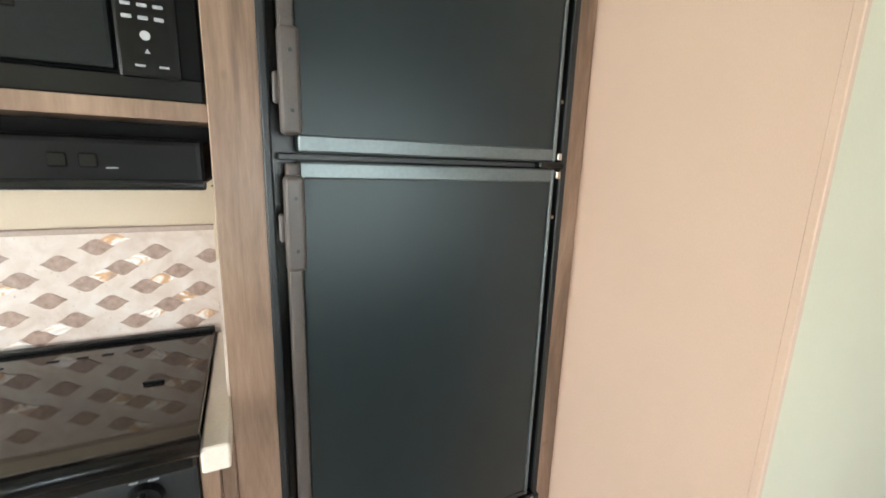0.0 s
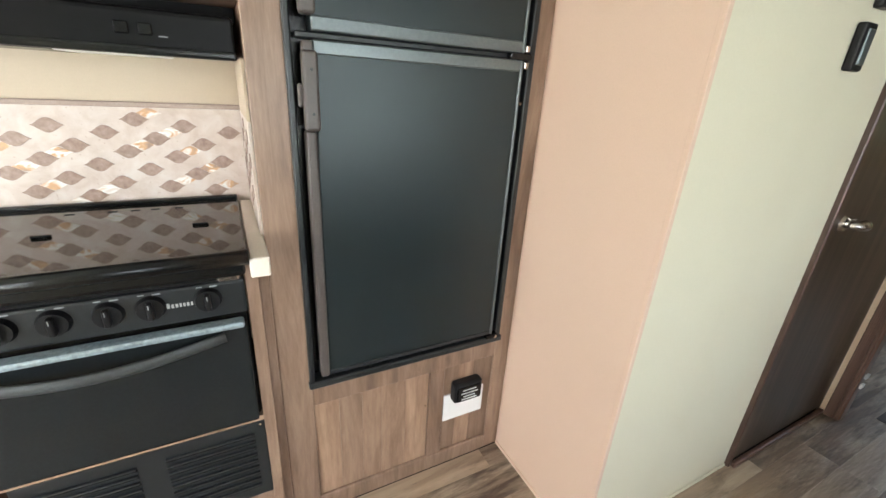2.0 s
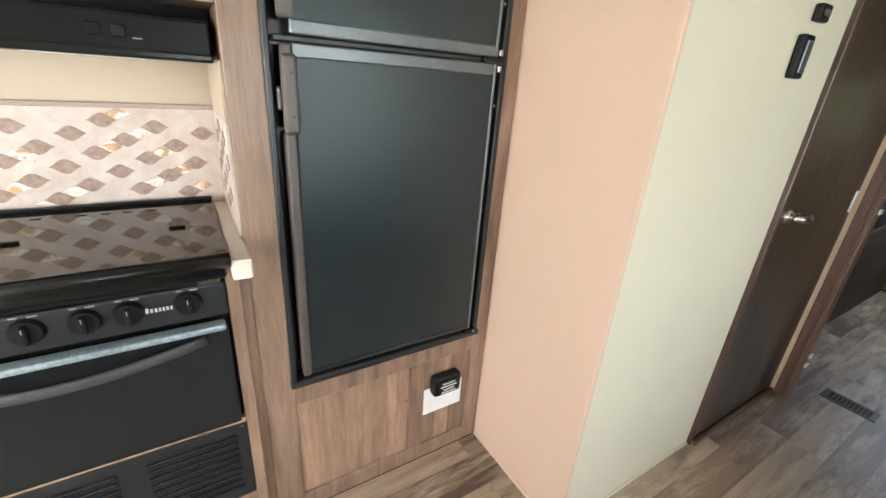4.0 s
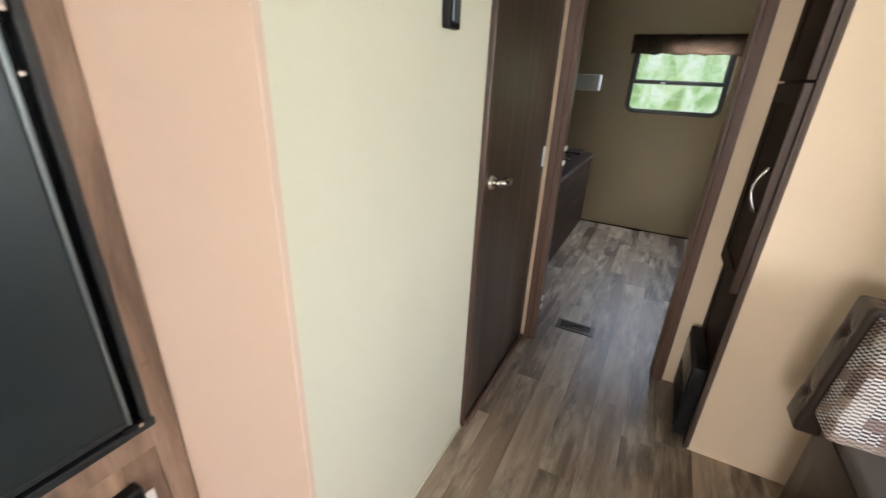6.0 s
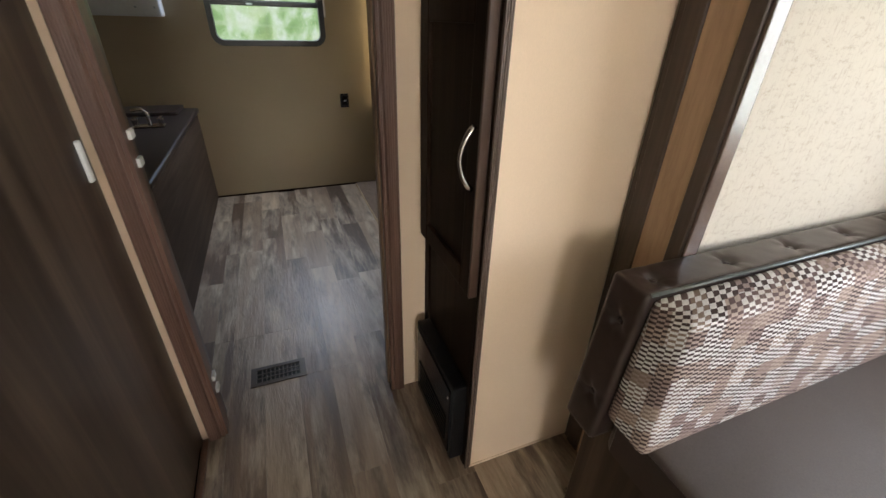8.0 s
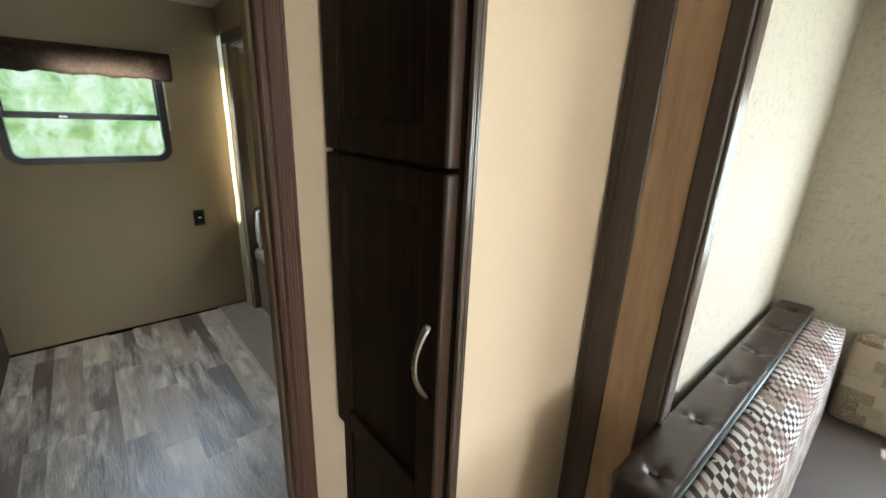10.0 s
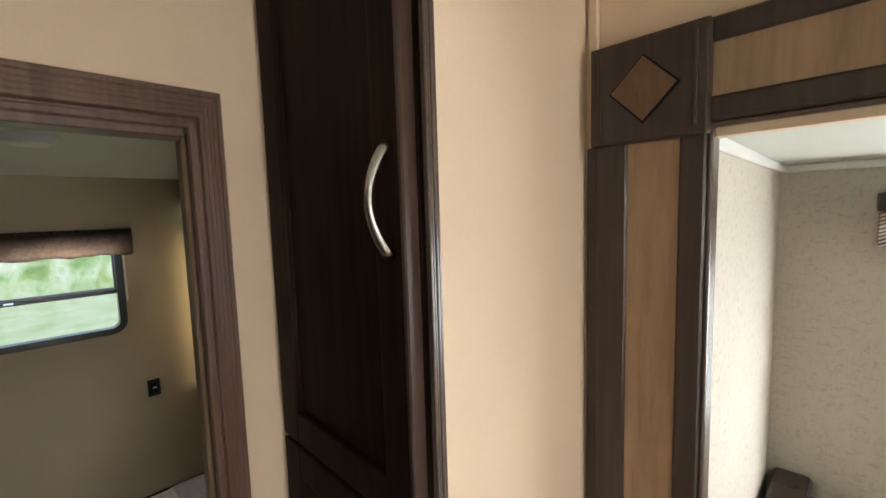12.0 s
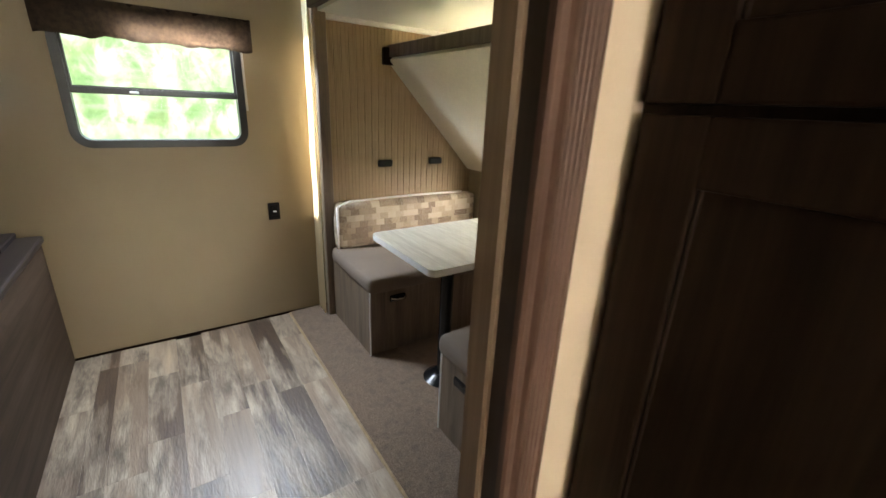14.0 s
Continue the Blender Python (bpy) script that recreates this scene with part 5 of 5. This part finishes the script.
for k in range(m):
    bm.faces.new((loop[k], loop[(k + 1) % m], loop[m + (k + 1) % m], loop[m + k]))
part("edge_band", bm, M_ALU, tb, "pale plastic edge band")
part("pedestal", cyl(bmesh.new(), (3.815, -0.635, 0.02), (0, 0, 1), 0.030, 0.652, 24), M_BLACK, tb, "black steel pedestal")
part("foot", cyl(bmesh.new(), (3.815, -0.635, 0.009), (0, 0, 1), 0.095, 0.03, 28, 0.05), M_BLACK, tb)

bk = thing("folding_bunk", (3.8, -1.1, 1.2), "folded-down bunk panel with pale underside and brown rail", "bunk")
a, b = Vector((0, -0.80, 1.515)), Vector((0, -1.415, 0.885))
nrm = Vector((0, (b - a).z, -(b - a).y)).normalized()
bm = bmesh.new()
vs = []
for x in (3.01, 4.71):
    for p in (a, b, b + nrm * -0.03, a + nrm * -0.03):
        vs.append(bm.verts.new((x, p.y, p.z)))
for q in ((0, 1, 2, 3), (7, 6, 5, 4), (0, 4, 5, 1), (1, 5, 6, 2), (2, 6, 7, 3), (3, 7, 4, 0)):
    bm.faces.new([vs[i] for i in q])
part("panel", bm, M_SCREEN, bk, "pale vinyl underside")
part("rail", B(3.01, 4.71, -0.825, -0.775, 1.510, 1.572, 0.004), M_GREY, bk, "dark brown front rail")
part("bracket", B(4.675, 4.71, -0.83, -0.745, 1.47, 1.56, 0.005), M_DARK, bk)

# windows out of the walked view, through which the daylight comes
def window_unit(name, label, axis, at, a0, a1, z0, z1):
    w = thing(name, (at, (a0 + a1) / 2, z0) if axis == "x" else ((a0 + a1) / 2, at, z0), label, "window", kind="structure")
    part("window_frame", frame_bm(axis, at - 0.035, 0.07, a0 - 0.015, a1 + 0.015, z0 - 0.015, z1 + 0.015, 0.03, 0.05), M_FRAME, w)
    g = part("pane", B(at - 0.002, at + 0.002, a0, a1, z0, z1) if axis == "x" else B(a0, a1, at - 0.002, at + 0.002, z0, z1), M_GLASS, w)
    g.visible_shadow = False


window_unit("window_3", "black-framed window over the kitchen worktop", "y", 1.575, -1.6, -0.8, 1.1, 1.6)
window_unit("window_4", "wide black-framed window in the front wall", "x", -1.915, -0.15, 1.05, 0.87, 1.57)
window_unit("window_5", "tall glazed panel of the entry door", "y", YS - 0.012, -1.5, -0.9, 0.22, 1.78)
window_unit("window_6", "black-framed window of the bunk slide-out", "y", -1.435, 3.4, 4.3, 0.76, 1.2)

# ---- outside ----
wall("ground", B(-60, 60, -60, 60, -0.75, -0.70), M_GRASS, "grass ground around the trailer", "ground")
bd = wall("backdrop_end", B(11.0, 11.02, -7, 8, -0.7, 2.7), M_TREES, "glowing backdrop painted with sunlit trees and grass, seen through the window", "backdrop")

# ---- pieces: planks, lozenges, bead boards ----
def shared(name, bm, material):
    me = bpy.data.meshes.new(name)
    bmesh.ops.recalc_face_normals(bm, faces=bm.faces)
    bm.to_mesh(me)
    bm.free()
    me.materials.append(material)
    return me


def piece(name, me, at, parent, rz=0.0):
    ob = new(name, me)
    ob.matrix_basis = pose(*at, 0, 0, rz)
    ob.parent = parent
    if parent.type == "EMPTY":
        ob.matrix_parent_inverse = Matrix.Translation(parent.location).inverted()
    return ob


W = 0.12
lengths = (0.46, 0.62, 0.78, 0.92)
planks = {}
rng = random.Random(5)


def plank(xa, xb, ya, yb):
    key = (round(xb - xa, 3), round(yb - ya, 3))
    if key not in planks:
        w, h = key[0] / 2 - 0.0001, key[1] / 2 - 0.0001
        planks[key] = shared("plank", box(bmesh.new(), -w, w, -h, h, -0.0055, 0, 0.0002), M_PLANK)
    piece("plank", planks[key], ((xa + xb) / 2, (ya + yb) / 2, 0), floor)


def lay(xa, xb, ya, yb):
    y = ya
    while y < yb - 0.02:
        y2 = min(y + W, yb)
        x = xa - rng.choice((0, 0.16, 0.30, 0.44, 0.56))
        while x < xb - 0.02:
            l = rng.choice(lengths)
            p, q = round(max(x, xa) / 0.02) * 0.02, round(min(x + l, xb) / 0.02) * 0.02
            if q - p > 0.03:
                plank(p, q, y, y2)
            x += l
        y = y2


lay(-0.9, 2.66, -0.385, -0.158)
lay(-0.9, 4.84, -0.158, 0.755)
lay(2.66, 4.84, 0.755, 0.885)
lay(-0.9, 1.2, 0.755, 1.197)

# lozenges
def lozenge(hw, hh, material):
    bm = bmesh.new()
    n = 10
    top = [(-hw + 2 * hw * k / n, hh * (0.5 - 0.5 * math.cos(2 * math.pi * k / n)) ** 0.8) for k in range(n + 1)]
    outline = top + [(x, -z) for x, z in reversed(top[1:-1])]
    rings = [[bm.verts.new((x, yy, z)) for x, z in outline] for yy in (0.0, -0.0016)]
    for r in rings:
        bm.faces.new(r)
    for k in range(len(outline)):
        j = (k + 1) % len(outline)
        bm.faces.new((rings[0][k], rings[0][j], rings[1][j], rings[1][k]))
    return shared("lozenge", bm, material)


brown, amber = lozenge(0.0305, 0.0172, M_OGEE), lozenge(0.027, 0.0122, M_AGATE)
for i in range(-16, 14):
    for j in range(-12, 12):
        x, z = 0.329 + i * 0.0635 + j * 0.102, 1.118 + i * 0.0305 - j * 0.0158
        if -0.45 < x < 0.436 and 0.935 < z < 1.147:
            piece("lozenge", brown, (x, 1.5478, z), sp)
        x, z = x + 0.0318, z + 0.0153
        if -0.45 < x < 0.440 and 0.93 < z < 1.150 and (i + j) % 3 and (i * 5 + j * 3) % 4:
            piece("lozenge", amber, (x, 1.5475, z), sp)

for i in range(-8, 8):
    for j in range(-6, 6):
        y, z = 1.44 - i * 0.0635 - j * 0.102, 1.06 + i * 0.0305 - j * 0.0158
        if 1.27 < y < 1.52 and 0.945 < z < 1.145:
            piece("lozenge", brown, (0.4636, y, z), sp, -90)

# bead boards on the bunk slide-out end wall
bead_root = bpy.data.objects["bunk_wall_end"]
me = shared("bead_board", box(bmesh.new(), -0.006, 0, -0.0208, 0.0208, 0, 0.97, 0.002), M_BEAD)
k = 0
while True:
    y = -0.447 - k * 0.0425
    if y < -1.40:
        break
    piece("bead_board", me, (4.7195, y, 0.70), bead_root)
    k += 1
